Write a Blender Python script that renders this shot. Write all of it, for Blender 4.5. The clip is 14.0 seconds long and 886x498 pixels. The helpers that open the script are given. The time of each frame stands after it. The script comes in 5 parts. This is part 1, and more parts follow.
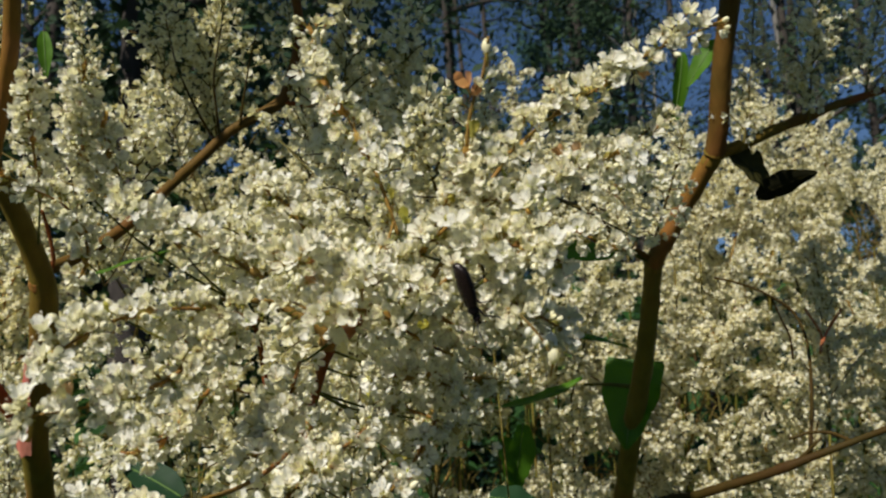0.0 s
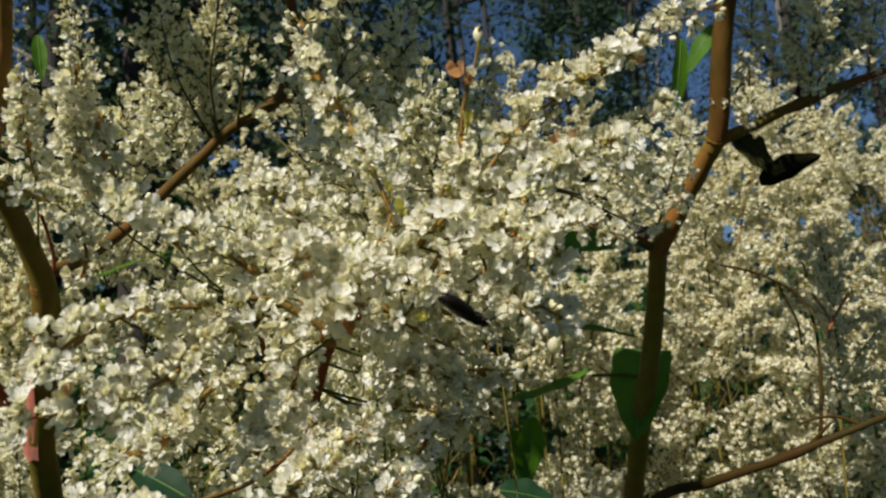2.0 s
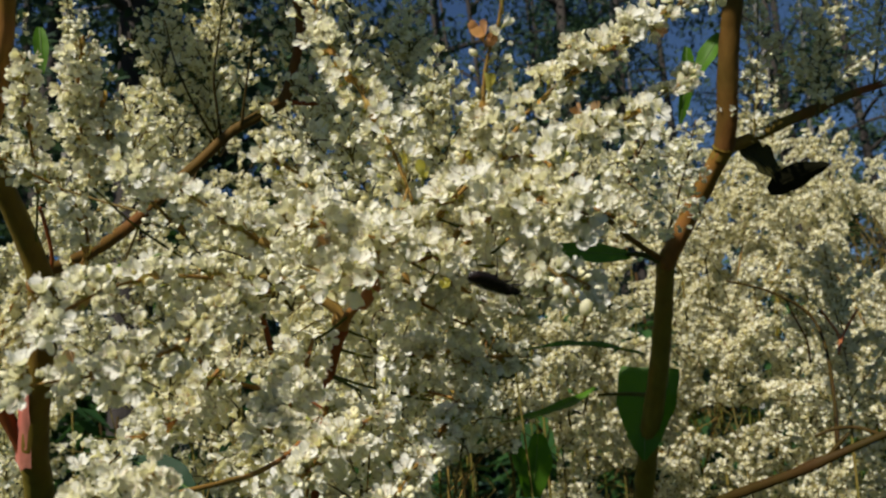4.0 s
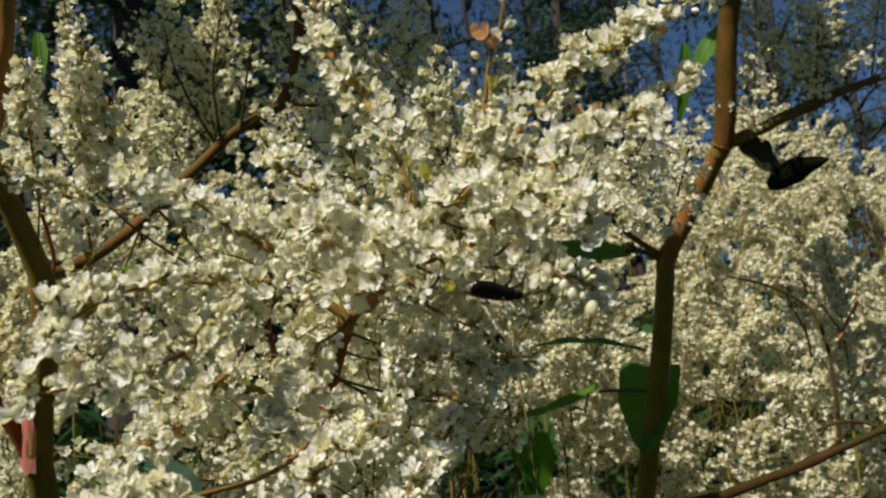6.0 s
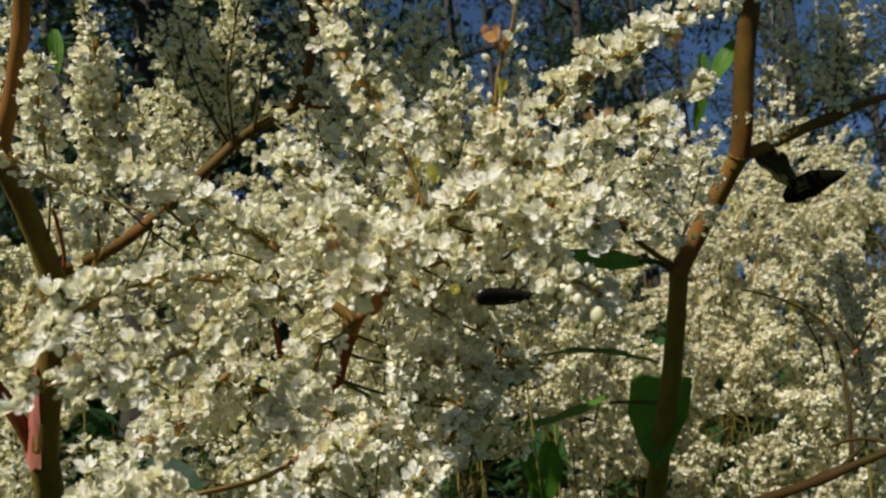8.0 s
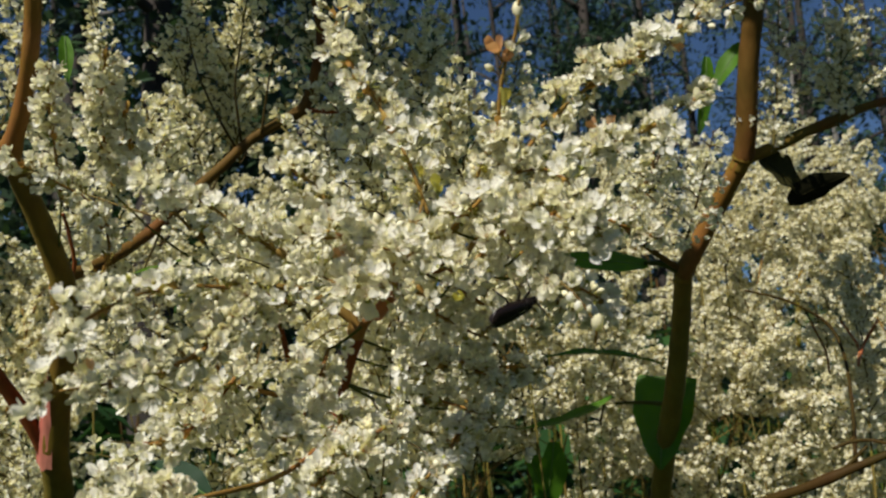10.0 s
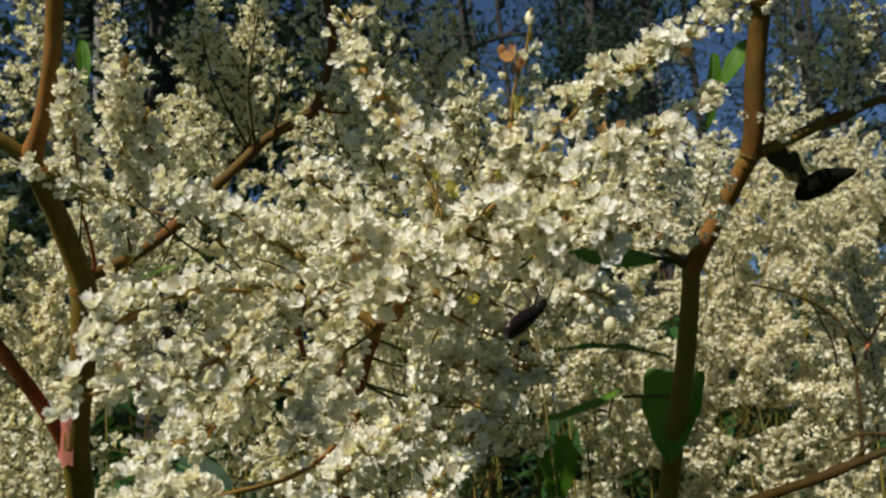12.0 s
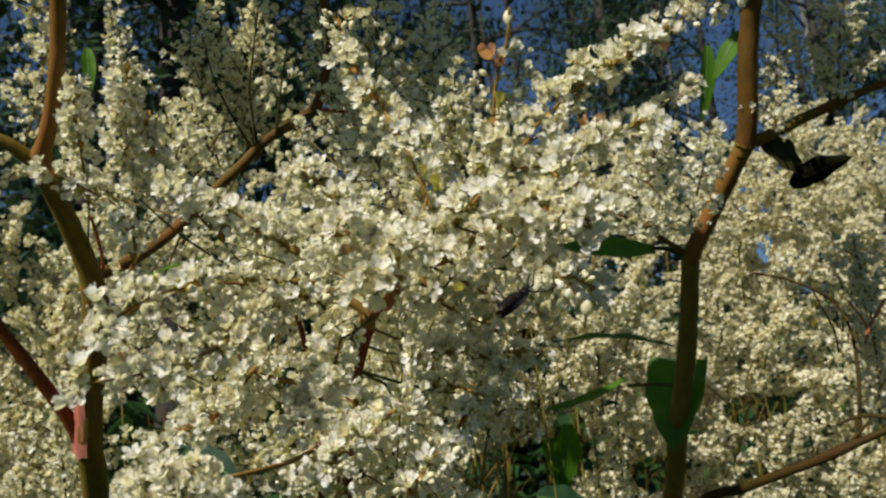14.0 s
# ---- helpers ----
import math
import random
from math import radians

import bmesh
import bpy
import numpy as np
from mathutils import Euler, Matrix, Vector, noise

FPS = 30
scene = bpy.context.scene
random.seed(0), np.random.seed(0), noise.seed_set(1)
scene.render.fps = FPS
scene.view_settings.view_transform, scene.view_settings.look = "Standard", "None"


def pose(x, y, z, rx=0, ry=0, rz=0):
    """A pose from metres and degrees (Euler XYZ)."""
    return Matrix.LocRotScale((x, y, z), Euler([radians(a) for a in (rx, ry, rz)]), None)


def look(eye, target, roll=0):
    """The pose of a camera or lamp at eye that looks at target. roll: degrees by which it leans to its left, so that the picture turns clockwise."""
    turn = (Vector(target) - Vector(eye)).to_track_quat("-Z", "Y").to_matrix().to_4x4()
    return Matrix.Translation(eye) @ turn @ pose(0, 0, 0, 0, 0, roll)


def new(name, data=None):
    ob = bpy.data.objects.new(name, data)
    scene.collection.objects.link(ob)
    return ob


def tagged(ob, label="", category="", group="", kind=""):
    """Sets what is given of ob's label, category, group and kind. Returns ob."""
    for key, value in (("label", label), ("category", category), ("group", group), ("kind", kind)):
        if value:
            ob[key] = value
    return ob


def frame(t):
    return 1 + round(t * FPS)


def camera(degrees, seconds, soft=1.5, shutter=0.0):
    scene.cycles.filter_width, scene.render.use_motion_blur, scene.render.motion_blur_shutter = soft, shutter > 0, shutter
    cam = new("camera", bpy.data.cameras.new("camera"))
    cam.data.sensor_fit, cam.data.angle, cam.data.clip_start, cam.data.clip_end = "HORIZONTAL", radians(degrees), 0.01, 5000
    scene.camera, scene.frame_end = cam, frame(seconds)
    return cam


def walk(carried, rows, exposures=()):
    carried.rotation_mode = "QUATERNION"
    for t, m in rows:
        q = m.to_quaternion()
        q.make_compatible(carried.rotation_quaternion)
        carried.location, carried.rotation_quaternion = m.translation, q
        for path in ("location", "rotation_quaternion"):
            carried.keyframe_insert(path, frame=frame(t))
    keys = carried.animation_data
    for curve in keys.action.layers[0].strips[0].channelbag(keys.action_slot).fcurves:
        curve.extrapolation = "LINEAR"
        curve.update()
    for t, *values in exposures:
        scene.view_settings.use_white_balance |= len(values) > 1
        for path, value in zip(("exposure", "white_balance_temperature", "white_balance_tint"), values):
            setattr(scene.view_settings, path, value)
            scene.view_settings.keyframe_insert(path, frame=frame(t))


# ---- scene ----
# ---------------------------------------------------------------- camera
cam = camera(52.6, 14.0, soft=2.3)
cam.data.dof.use_dof = True
cam.data.dof.focus_distance, cam.data.dof.aperture_fstop = 0.165, 75.0
EYE = 1.5
ROWS = [
    (0, -0.00177, 0.00326, 1.50005, 98.85, 2.27, -0.10),
    (0.5, -0.00254, 0.00419, 1.50082, 98.57, 2.55, -0.25),
    (1, -0.00130, 0.00339, 1.49837, 99.05, 2.53, 0.38),
    (1.5, -0.00141, 0.00558, 1.49815, 99.08, 4.11, 0.67),
    (2, -0.00055, 0.00416, 1.49950, 98.66, 3.76, 0.61),
    (2.5, -0.00123, 0.00424, 1.49748, 99.17, 3.65, 0.51),
    (3, -0.00169, 0.00542, 1.49754, 99.16, 3.72, 0.57),
    (3.2, -0.00297, 0.00663, 1.49478, 99.98, 3.62, 0.37),
    (5.3, -0.00530, 0.01267, 1.49062, 101.86, 4.46, -0.12),
    (5.5, -0.00440, 0.01195, 1.49066, 101.61, 4.47, 0.29),
    (6, -0.00549, 0.01023, 1.49235, 101.20, 4.72, 0.10),
    (6.5, -0.00527, 0.00985, 1.49156, 101.38, 4.42, 0.12),
    (7, -0.00530, 0.00990, 1.49120, 101.54, 4.13, 0.44),
    (7.5, -0.00390, 0.00877, 1.49287, 101.25, 3.69, 0.86),
    (8, -0.00442, 0.01117, 1.49183, 101.76, 3.24, 0.82),
    (8.2, -0.00526, 0.01177, 1.49146, 102.01, 3.30, 0.92),
    (10.3, -0.00392, 0.00771, 1.49301, 101.50, 3.16, 1.26),
    (10.5, -0.00427, 0.00602, 1.49505, 100.96, 3.20, 1.28),
    (11, -0.00451, 0.00741, 1.49358, 101.25, 3.61, 1.70),
    (11.5, -0.00371, 0.00611, 1.49432, 101.06, 3.46, 1.86),
    (12, -0.00492, 0.00604, 1.49345, 101.15, 3.35, 1.72),
    (12.5, -0.00381, 0.00617, 1.49207, 101.42, 3.46, 1.88),
    (13, -0.00329, 0.00541, 1.49165, 101.41, 3.89, 2.18),
    (13.5, -0.00316, 0.00363, 1.49141, 101.23, 4.09, 2.66),
    (14, -0.00148, 0.00125, 1.49142, 101.03, 4.30, 2.79),
]
walk(cam, [(t, pose(*place)) for t, *place in ROWS])

# ---------------------------------------------------------------- sky, sun, exposure
SUN = Vector((-0.45, -0.60, 0.66)).normalized()
world = bpy.data.worlds.new("daylight")
scene.world = world
world.use_nodes = True
wn = world.node_tree.nodes
sky = wn.new("ShaderNodeTexSky")
sky.sky_type, sky.sun_disc = "NISHITA", False
sky.sun_elevation = math.asin(SUN.z)
sky.sun_rotation = math.atan2(SUN.x, SUN.y)
sky.dust_density, sky.ozone_density = 0.1, 10.0
wn["Background"].inputs["Strength"].default_value = 0.043
clear = wn.new("ShaderNodeMix")
clear.data_type, clear.blend_type = "RGBA", "MULTIPLY"
clear.inputs[0].default_value = 1.0
clear.inputs[7].default_value = (1.15, 1.02, 0.96, 1.0)
world.node_tree.links.new(sky.outputs["Color"], clear.inputs[6])
world.node_tree.links.new(clear.outputs[2], wn["Background"].inputs["Color"])
sun_data = bpy.data.lights.new("sun", "SUN")
sun_data.energy, sun_data.angle, sun_data.color = 5.0, radians(0.55), (1.0, 0.94, 0.82)
sun = new("sun", sun_data)
sun.matrix_basis = look(SUN * 20, (0, 0, 0))
scene.view_settings.exposure = 0.25


# ---------------------------------------------------------------- materials
def node_material(name, rough=0.6, spec=0.3):
    m = bpy.data.materials.new(name)
    m.use_nodes = True
    p = m.node_tree.nodes["Principled BSDF"]
    p.inputs["Roughness"].default_value = rough
    p.inputs["Specular IOR Level"].default_value = spec
    return m, m.node_tree.nodes, m.node_tree.links, p


def ramp_of(nodes, links, source, stops):
    r = nodes.new("ShaderNodeValToRGB")
    while len(r.color_ramp.elements) < len(stops):
        r.color_ramp.elements.new(0.5)
    for e, (at, c) in zip(r.color_ramp.elements, stops):
        e.position, e.color = at, (*c, 1)
    links.new(source, r.inputs["Fac"])
    return r.outputs["Color"]


def noise_of(nodes, links, scale, detail=3.0, rough=0.55, coords="Object", stretch=None):
    tc = nodes.new("ShaderNodeTexCoord")
    n = nodes.new("ShaderNodeTexNoise")
    n.inputs["Scale"].default_value, n.inputs["Detail"].default_value, n.inputs["Roughness"].default_value = scale, detail, rough
    out = tc.outputs[coords]
    if stretch:
        mp = nodes.new("ShaderNodeMapping")
        mp.inputs["Scale"].default_value = stretch
        links.new(out, mp.inputs["Vector"])
        out = mp.outputs["Vector"]
    links.new(out, n.inputs["Vector"])
    return n.outputs["Fac"]


def mixed(nodes, links, a, b, fac, how="MIX"):
    m = nodes.new("ShaderNodeMix")
    m.data_type, m.blend_type = "RGBA", how
    for value, slot in ((fac, 0), (a, 6), (b, 7)):
        if isinstance(value, (int, float)):
            m.inputs[slot].default_value = value
        elif isinstance(value, tuple):
            m.inputs[slot].default_value = (*value, 1)
        else:
            links.new(value, m.inputs[slot])
    return m.outputs[2]


def bumped(nodes, links, p, height, strength, distance):
    b = nodes.new("ShaderNodeBump")
    b.inputs["Strength"].default_value, b.inputs["Distance"].default_value = strength, distance
    links.new(height, b.inputs["Height"])
    links.new(b.outputs["Normal"], p.inputs["Normal"])


def thin_leafy(name, stops, by, translucent, rough=0.55, spec=0.3, grain=900.0, grain_amount=0.25, through_tint=(1.0, 0.95, 0.72), heart=None):
    """A thin surface that lets some light through: petals, leaves. heart: the colour of a flower's middle."""
    m, nodes, links, p = node_material(name, rough, spec)
    if by == "object":
        src = nodes.new("ShaderNodeObjectInfo").outputs["Random"]
    else:
        src = nodes.new("ShaderNodeNewGeometry").outputs["Random Per Island"]
    col = ramp_of(nodes, links, src, stops)
    if heart:
        far = nodes.new("ShaderNodeVectorMath")
        far.operation = "LENGTH"
        links.new(nodes.new("ShaderNodeTexCoord").outputs["Object"], far.inputs[0])
        span = nodes.new("ShaderNodeMapRange")
        span.inputs["From Min"].default_value, span.inputs["From Max"].default_value = 0.0001, 0.0006
        links.new(far.outputs["Value"], span.inputs["Value"])
        col = mixed(nodes, links, heart, col, span.outputs["Result"])
    g = noise_of(nodes, links, grain, 3)
    gr = ramp_of(nodes, links, g, [(0.3, (0.72, 0.74, 0.66)), (0.7, (1, 1, 1))])
    col = mixed(nodes, links, col, gr, grain_amount, "MULTIPLY")
    links.new(col, p.inputs["Base Color"])
    t = nodes.new("ShaderNodeBsdfTranslucent")
    links.new(mixed(nodes, links, col, through_tint, 1.0, "MULTIPLY"), t.inputs["Color"])
    mx = nodes.new("ShaderNodeMixShader")
    mx.inputs[0].default_value = translucent
    links.new(p.outputs[0], mx.inputs[1])
    links.new(t.outputs[0], mx.inputs[2])
    links.new(mx.outputs[0], nodes["Material Output"].inputs["Surface"])
    bumped(nodes, links, p, g, 0.25, 0.0002)
    return m


CREAM = [(0.0, (0.94, 0.94, 0.92)), (0.5, (0.93, 0.925, 0.88)), (0.88, (0.90, 0.89, 0.79)), (1.0, (0.82, 0.79, 0.55))]
M_PETAL = thin_leafy("petal_white", CREAM, "object", 0.48, rough=0.7, spec=0.15, through_tint=(1.0, 0.96, 0.62), heart=(0.62, 0.62, 0.30))
M_PETAL_MID = thin_leafy("petal_cream", CREAM, "island", 0.50, rough=0.7, spec=0.15, through_tint=(1.0, 0.95, 0.52))
# cream to olive: faded petals and buds; also carries the upper panicles' shade
OLIVE_CREAM = [(0.0, (0.92, 0.915, 0.86)), (0.5, (0.88, 0.865, 0.74)), (0.85, (0.64, 0.60, 0.38)), (1.0, (0.37, 0.32, 0.14))]
M_PETAL_MASS = thin_leafy("petal_olive_cream", OLIVE_CREAM, "island", 0.48, rough=0.75, spec=0.1, through_tint=(1.0, 0.95, 0.58))
M_BUD = thin_leafy("bud_cream", [(0.0, (0.86, 0.83, 0.64)), (1.0, (0.74, 0.70, 0.44))], "object", 0.2)
M_YELLOW = thin_leafy("petal_fading_yellow", [(0.0, (0.62, 0.60, 0.14)), (1.0, (0.52, 0.46, 0.12))], "object", 0.4)
M_ORANGE = thin_leafy("petal_dry_orange", [(0.0, (0.82, 0.56, 0.32)), (1.0, (0.72, 0.40, 0.20))], "object", 0.45)
M_THROAT = thin_leafy("flower_throat", [(0.0, (0.36, 0.40, 0.08)), (0.7, (0.44, 0.38, 0.09)), (1.0, (0.40, 0.22, 0.05))], "object", 0.3)
M_ANTHER = thin_leafy("anther", [(0.0, (0.80, 0.78, 0.66)), (1.0, (0.60, 0.50, 0.34))], "object", 0.1)
M_LEAF = thin_leafy("leaf_green", [(0.0, (0.075, 0.20, 0.014)), (1.0, (0.11, 0.25, 0.02))], "object", 0.5, 0.5, 0.3, 160.0, 0.5, (1.0, 1.0, 0.4))
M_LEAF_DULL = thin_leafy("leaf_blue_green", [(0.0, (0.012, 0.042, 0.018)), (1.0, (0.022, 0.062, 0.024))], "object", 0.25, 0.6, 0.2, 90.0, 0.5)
M_LEAF_BUSH = thin_leafy("bush_leaves", [(0.0, (0.02, 0.055, 0.015)), (0.6, (0.03, 0.085, 0.02)), (1.0, (0.05, 0.12, 0.03))], "island", 0.3, 0.5, 0.3, 30.0, 0.4)
M_CROWN = thin_leafy("tree_leaves", [(0.0, (0.018, 0.035, 0.02)), (0.6, (0.025, 0.05, 0.025)), (1.0, (0.04, 0.08, 0.03))], "island", 0.25, 0.55, 0.25, 4.0, 0.4)


M_CROWN_TEAL = thin_leafy("conifer_needles", [(0.0, (0.03, 0.075, 0.06)), (1.0, (0.06, 0.13, 0.09))], "island", 0.2, 0.6, 0.2, 4.0, 0.4)
# near-black green: the shade on the leaf's underside is in the colour
M_LEAF_UNLIT = thin_leafy("leaf_shade_black", [(0.0, (0.013, 0.013, 0.006)), (1.0, (0.022, 0.020, 0.008))], "object", 0.1, 0.8, 0.05, 160.0, 0.5)
M_LEAF_OLIVE = thin_leafy("leaf_dark_olive", [(0.0, (0.040, 0.038, 0.010)), (1.0, (0.055, 0.05, 0.013))], "object", 0.2, 0.7, 0.1, 160.0, 0.5)


def stem_material(name, low, mid, high, scale=220.0):
    """Ribbed plant stem: green-brown with red streaks along it."""
    m, nodes, links, p = node_material(name, 0.62, 0.10)
    streak = noise_of(nodes, links, scale, 4, 0.6, stretch=(1, 1, 0.12))
    patch = noise_of(nodes, links, 38.0, 3, 0.6)
    col = ramp_of(nodes, links, patch, [(0.32, low), (0.5, mid), (0.68, high)])
    dark = ramp_of(nodes, links, streak, [(0.25, (0.55, 0.5, 0.45)), (0.65, (1, 1, 1))])
    links.new(mixed(nodes, links, col, dark, 0.6, "MULTIPLY"), p.inputs["Base Color"])
    bumped(nodes, links, p, streak, 0.6, 0.0006)
    return m


M_STEM_RED = stem_material("stem_red_brown", (0.11, 0.04, 0.009), (0.19, 0.055, 0.015), (0.30, 0.07, 0.035))
M_STEM_GREEN = stem_material("stem_olive", (0.155, 0.135, 0.022), (0.185, 0.140, 0.022), (0.215, 0.115, 0.024))
M_STALK = stem_material("leaf_stalk_green", (0.06, 0.085, 0.012), (0.085, 0.09, 0.014), (0.13, 0.08, 0.018))
M_STEM_OCHRE = stem_material("stem_ochre", (0.14, 0.085, 0.016), (0.20, 0.105, 0.020), (0.26, 0.105, 0.035))
# brown darkened further: shade on the thin lower stem is in the colour
M_STEM_BROWN = stem_material("stem_brown_darkened", (0.036, 0.029, 0.006), (0.046, 0.030, 0.006), (0.055, 0.029, 0.009))
M_STEM_MIXED = stem_material("stem_olive_and_red", (0.135, 0.112, 0.018), (0.155, 0.100, 0.018), (0.21, 0.072, 0.024))
# this brown holds the upper stem's shade as well as its own tone
M_STEM_UPPER = stem_material("stem_brown", (0.095, 0.062, 0.013), (0.125, 0.066, 0.015), (0.16, 0.062, 0.02))
M_SHEATH = stem_material("sheath_pink", (0.30, 0.10, 0.05), (0.42, 0.12, 0.09), (0.46, 0.20, 0.14))
M_BRACT_PINK = stem_material("bract_salmon", (0.36, 0.15, 0.06), (0.44, 0.19, 0.08), (0.38, 0.12, 0.05), 500.0)
M_RACHIS = stem_material("rachis_orange_brown", (0.20, 0.155, 0.04), (0.26, 0.155, 0.04), (0.23, 0.09, 0.03), 500.0)
M_RACHIS_GREEN = stem_material("rachis_olive", (0.10, 0.095, 0.028), (0.13, 0.10, 0.03), (0.15, 0.075, 0.027), 500.0)
M_BRACT = thin_leafy("bract_brown", [(0.0, (0.50, 0.33, 0.08)), (0.5, (0.46, 0.25, 0.06)), (0.8, (0.44, 0.42, 0.13)), (1.0, (0.32, 0.12, 0.04))], "object", 0.35)


def bark_material(name, dark, pale):
    m, nodes, links, p = node_material(name, 0.9, 0.1)
    n = noise_of(nodes, links, 5.0, 6, 0.65, stretch=(1, 1, 0.25))
    links.new(ramp_of(nodes, links, n, [(0.3, dark), (0.7, pale)]), p.inputs["Base Color"])
    bumped(nodes, links, p, n, 0.8, 0.03)
    return m


M_BARK = bark_material("bark_dark", (0.02, 0.018, 0.017), (0.07, 0.06, 0.055))
M_BARK_PALE = bark_material("bark_pale", (0.10, 0.095, 0.09), (0.24, 0.23, 0.21))


def ground_material():
    m, nodes, links, p = node_material("ground_grass_and_soil", 0.95, 0.1)
    a, b = noise_of(nodes, links, 0.6, 5), noise_of(nodes, links, 24.0, 6, 0.7)
    g = ramp_of(nodes, links, a, [(0.35, (0.05, 0.045, 0.025)), (0.55, (0.035, 0.07, 0.018)), (0.75, (0.06, 0.10, 0.025))])
    d = ramp_of(nodes, links, b, [(0.3, (0.4, 0.4, 0.4)), (0.7, (1, 1, 1))])
    links.new(mixed(nodes, links, g, d, 0.8, "MULTIPLY"), p.inputs["Base Color"])
    bumped(nodes, links, p, b, 0.7, 0.05)
    return m


M_GROUND = ground_material()


def beetle_material(name, color, rough, scale, spec=0.2):
    m, nodes, links, p = node_material(name, rough, spec)
    n = noise_of(nodes, links, scale, 3)
    links.new(ramp_of(nodes, links, n, [(0.3, color), (0.7, tuple(c * 2.2 for c in color))]), p.inputs["Base Color"])
    bumped(nodes, links, p, n, 0.4, 0.00008)
    return m


M_ELYTRA = beetle_material("beetle_wing_case", (0.007, 0.0045, 0.004), 0.22, 6000.0, 0.22)
M_CHITIN = beetle_material("beetle_body", (0.006, 0.0045, 0.0045), 0.4, 4000.0, 0.12)


# ---------------------------------------------------------------- mesh tools
rng = random.Random(7)


def mesh_from(name, verts, faces, materials, slots=None, smooth=True):
    me = bpy.data.meshes.new(name)
    me.from_pydata([tuple(v) for v in verts], [], faces)
    for m in materials:
        me.materials.append(m)
    if slots is not None:
        me.polygons.foreach_set("material_index", slots)
    if smooth:
        me.polygons.foreach_set("use_smooth", [True] * len(me.polygons))
    me.update()
    return me


def part(name, mesh, parent, m=None, label=""):
    ob = new(name, mesh)
    ob.parent = parent
    if m is not None:
        ob.matrix_basis = m
    return tagged(ob, label)


def thing(name, place, label, category, group="", kind=""):
    ob = new(name)
    ob.location = place
    ob.empty_display_size = 0.01
    return tagged(ob, label, category, group, kind)


def spline(points, steps):
    """Points along a smooth line through the given ones."""
    p = [Vector(q) for q in points]
    p = [p[0] * 2 - p[1]] + p + [p[-1] * 2 - p[-2]]
    out = []
    for i in range(1, len(p) - 2):
        a, b, c, d = p[i - 1:i + 3]
        for k in range(steps):
            t = k / steps
            out.append(0.5 * (2 * b + (c - a) * t + (2 * a - 5 * b + 4 * c - d) * t * t + (3 * b - a - 3 * c + d) * t ** 3))
    return out + [p[-2]]


def frames_along(line):
    """Tangent and two sides at each point of a line."""
    side, out = None, []
    for i, q in enumerate(line):
        t = (line[min(i + 1, len(line) - 1)] - line[max(i - 1, 0)]).normalized()
        if side is None:
            side = t.orthogonal().normalized()
        side = (side - t * side.dot(t)).normalized()
        out.append((t, side, t.cross(side)))
    return out


def tube(verts, faces, line, radii, sides=8, wobble=0.0, seed=0):
    """Adds a closed tube round a line."""
    start, n = len(verts), len(line)
    for i, (q, (t, a, b)) in enumerate(zip(line, frames_along(line))):
        for k in range(sides):
            w = 2 * math.pi * k / sides
            r = radii[i] * (1 + wobble * noise.noise((q.x * 300 + seed, q.y * 300 + k * 1.7, q.z * 300)))
            verts.append(q + (a * math.cos(w) + b * math.sin(w)) * r)
    for i in range(n - 1):
        for k in range(sides):
            k2 = (k + 1) % sides
            faces.append((start + i * sides + k, start + i * sides + k2, start + (i + 1) * sides + k2, start + (i + 1) * sides + k))
    faces.append(tuple(start + k for k in reversed(range(sides))))
    faces.append(tuple(start + (n - 1) * sides + k for k in range(sides)))


def tube_mesh(name, points, r0, r1, material, base, sides=10, steps=6, nodes_at=(), swell=1.3, wobble=0.05):
    """A tapering stem through points (world), told from base; it swells at the given shares of its length."""
    line = spline(points, steps)
    n = len(line) - 1
    radii = []
    for i in range(n + 1):
        s = i / n
        r = r0 + (r1 - r0) * s
        for c in nodes_at:
            r *= 1 + (swell - 1) * math.exp(-((s - c) * 14) ** 2)
        radii.append(r)
    verts, faces = [], []
    tube(verts, faces, [q - Vector(base) for q in line], radii, sides, wobble, rng.random() * 50)
    return mesh_from(name, verts, faces, [material])


# ---------------------------------------------------------------- flowers
PETAL = 0.0018


def petal_into(verts, faces, slots, slot, m, length, width, cup, fine):
    """One spoon-shaped petal that grows along +y from the origin, its face to +z, set by the pose m."""
    rows = [(0.0, 0.20), (0.26, 0.62), (0.55, 0.97), (0.80, 0.90), (0.97, 0.42)] if fine else [(0.0, 0.3), (0.6, 1.0), (0.95, 0.5)]
    across = (-1, -0.42, 0.42, 1) if fine else (-1, 1)
    start = len(verts)
    rag = (len(verts) * 0.37) % 1.0
    for s, w in rows:
        lift = cup * length * s * s * (1.25 - 0.5 * s) + 0.05 * length * math.sin(s * 7 + rag * 6)
        for x in across:
            edge = (0.22 + cup * 0.35) * width * 0.5 * x * x * w
            tip = 0.10 * (rag - 0.3) * length if abs(x) < 0.5 and s > 0.9 else 0
            verts.append(m @ Vector((x * w * width / 2, s * length + tip, lift + edge)))
    c = len(across)
    for i in range(len(rows) - 1):
        for k in range(c - 1):
            a = start + i * c + k
            faces.append((a, a + 1, a + c + 1, a + c))
            slots.append(slot)


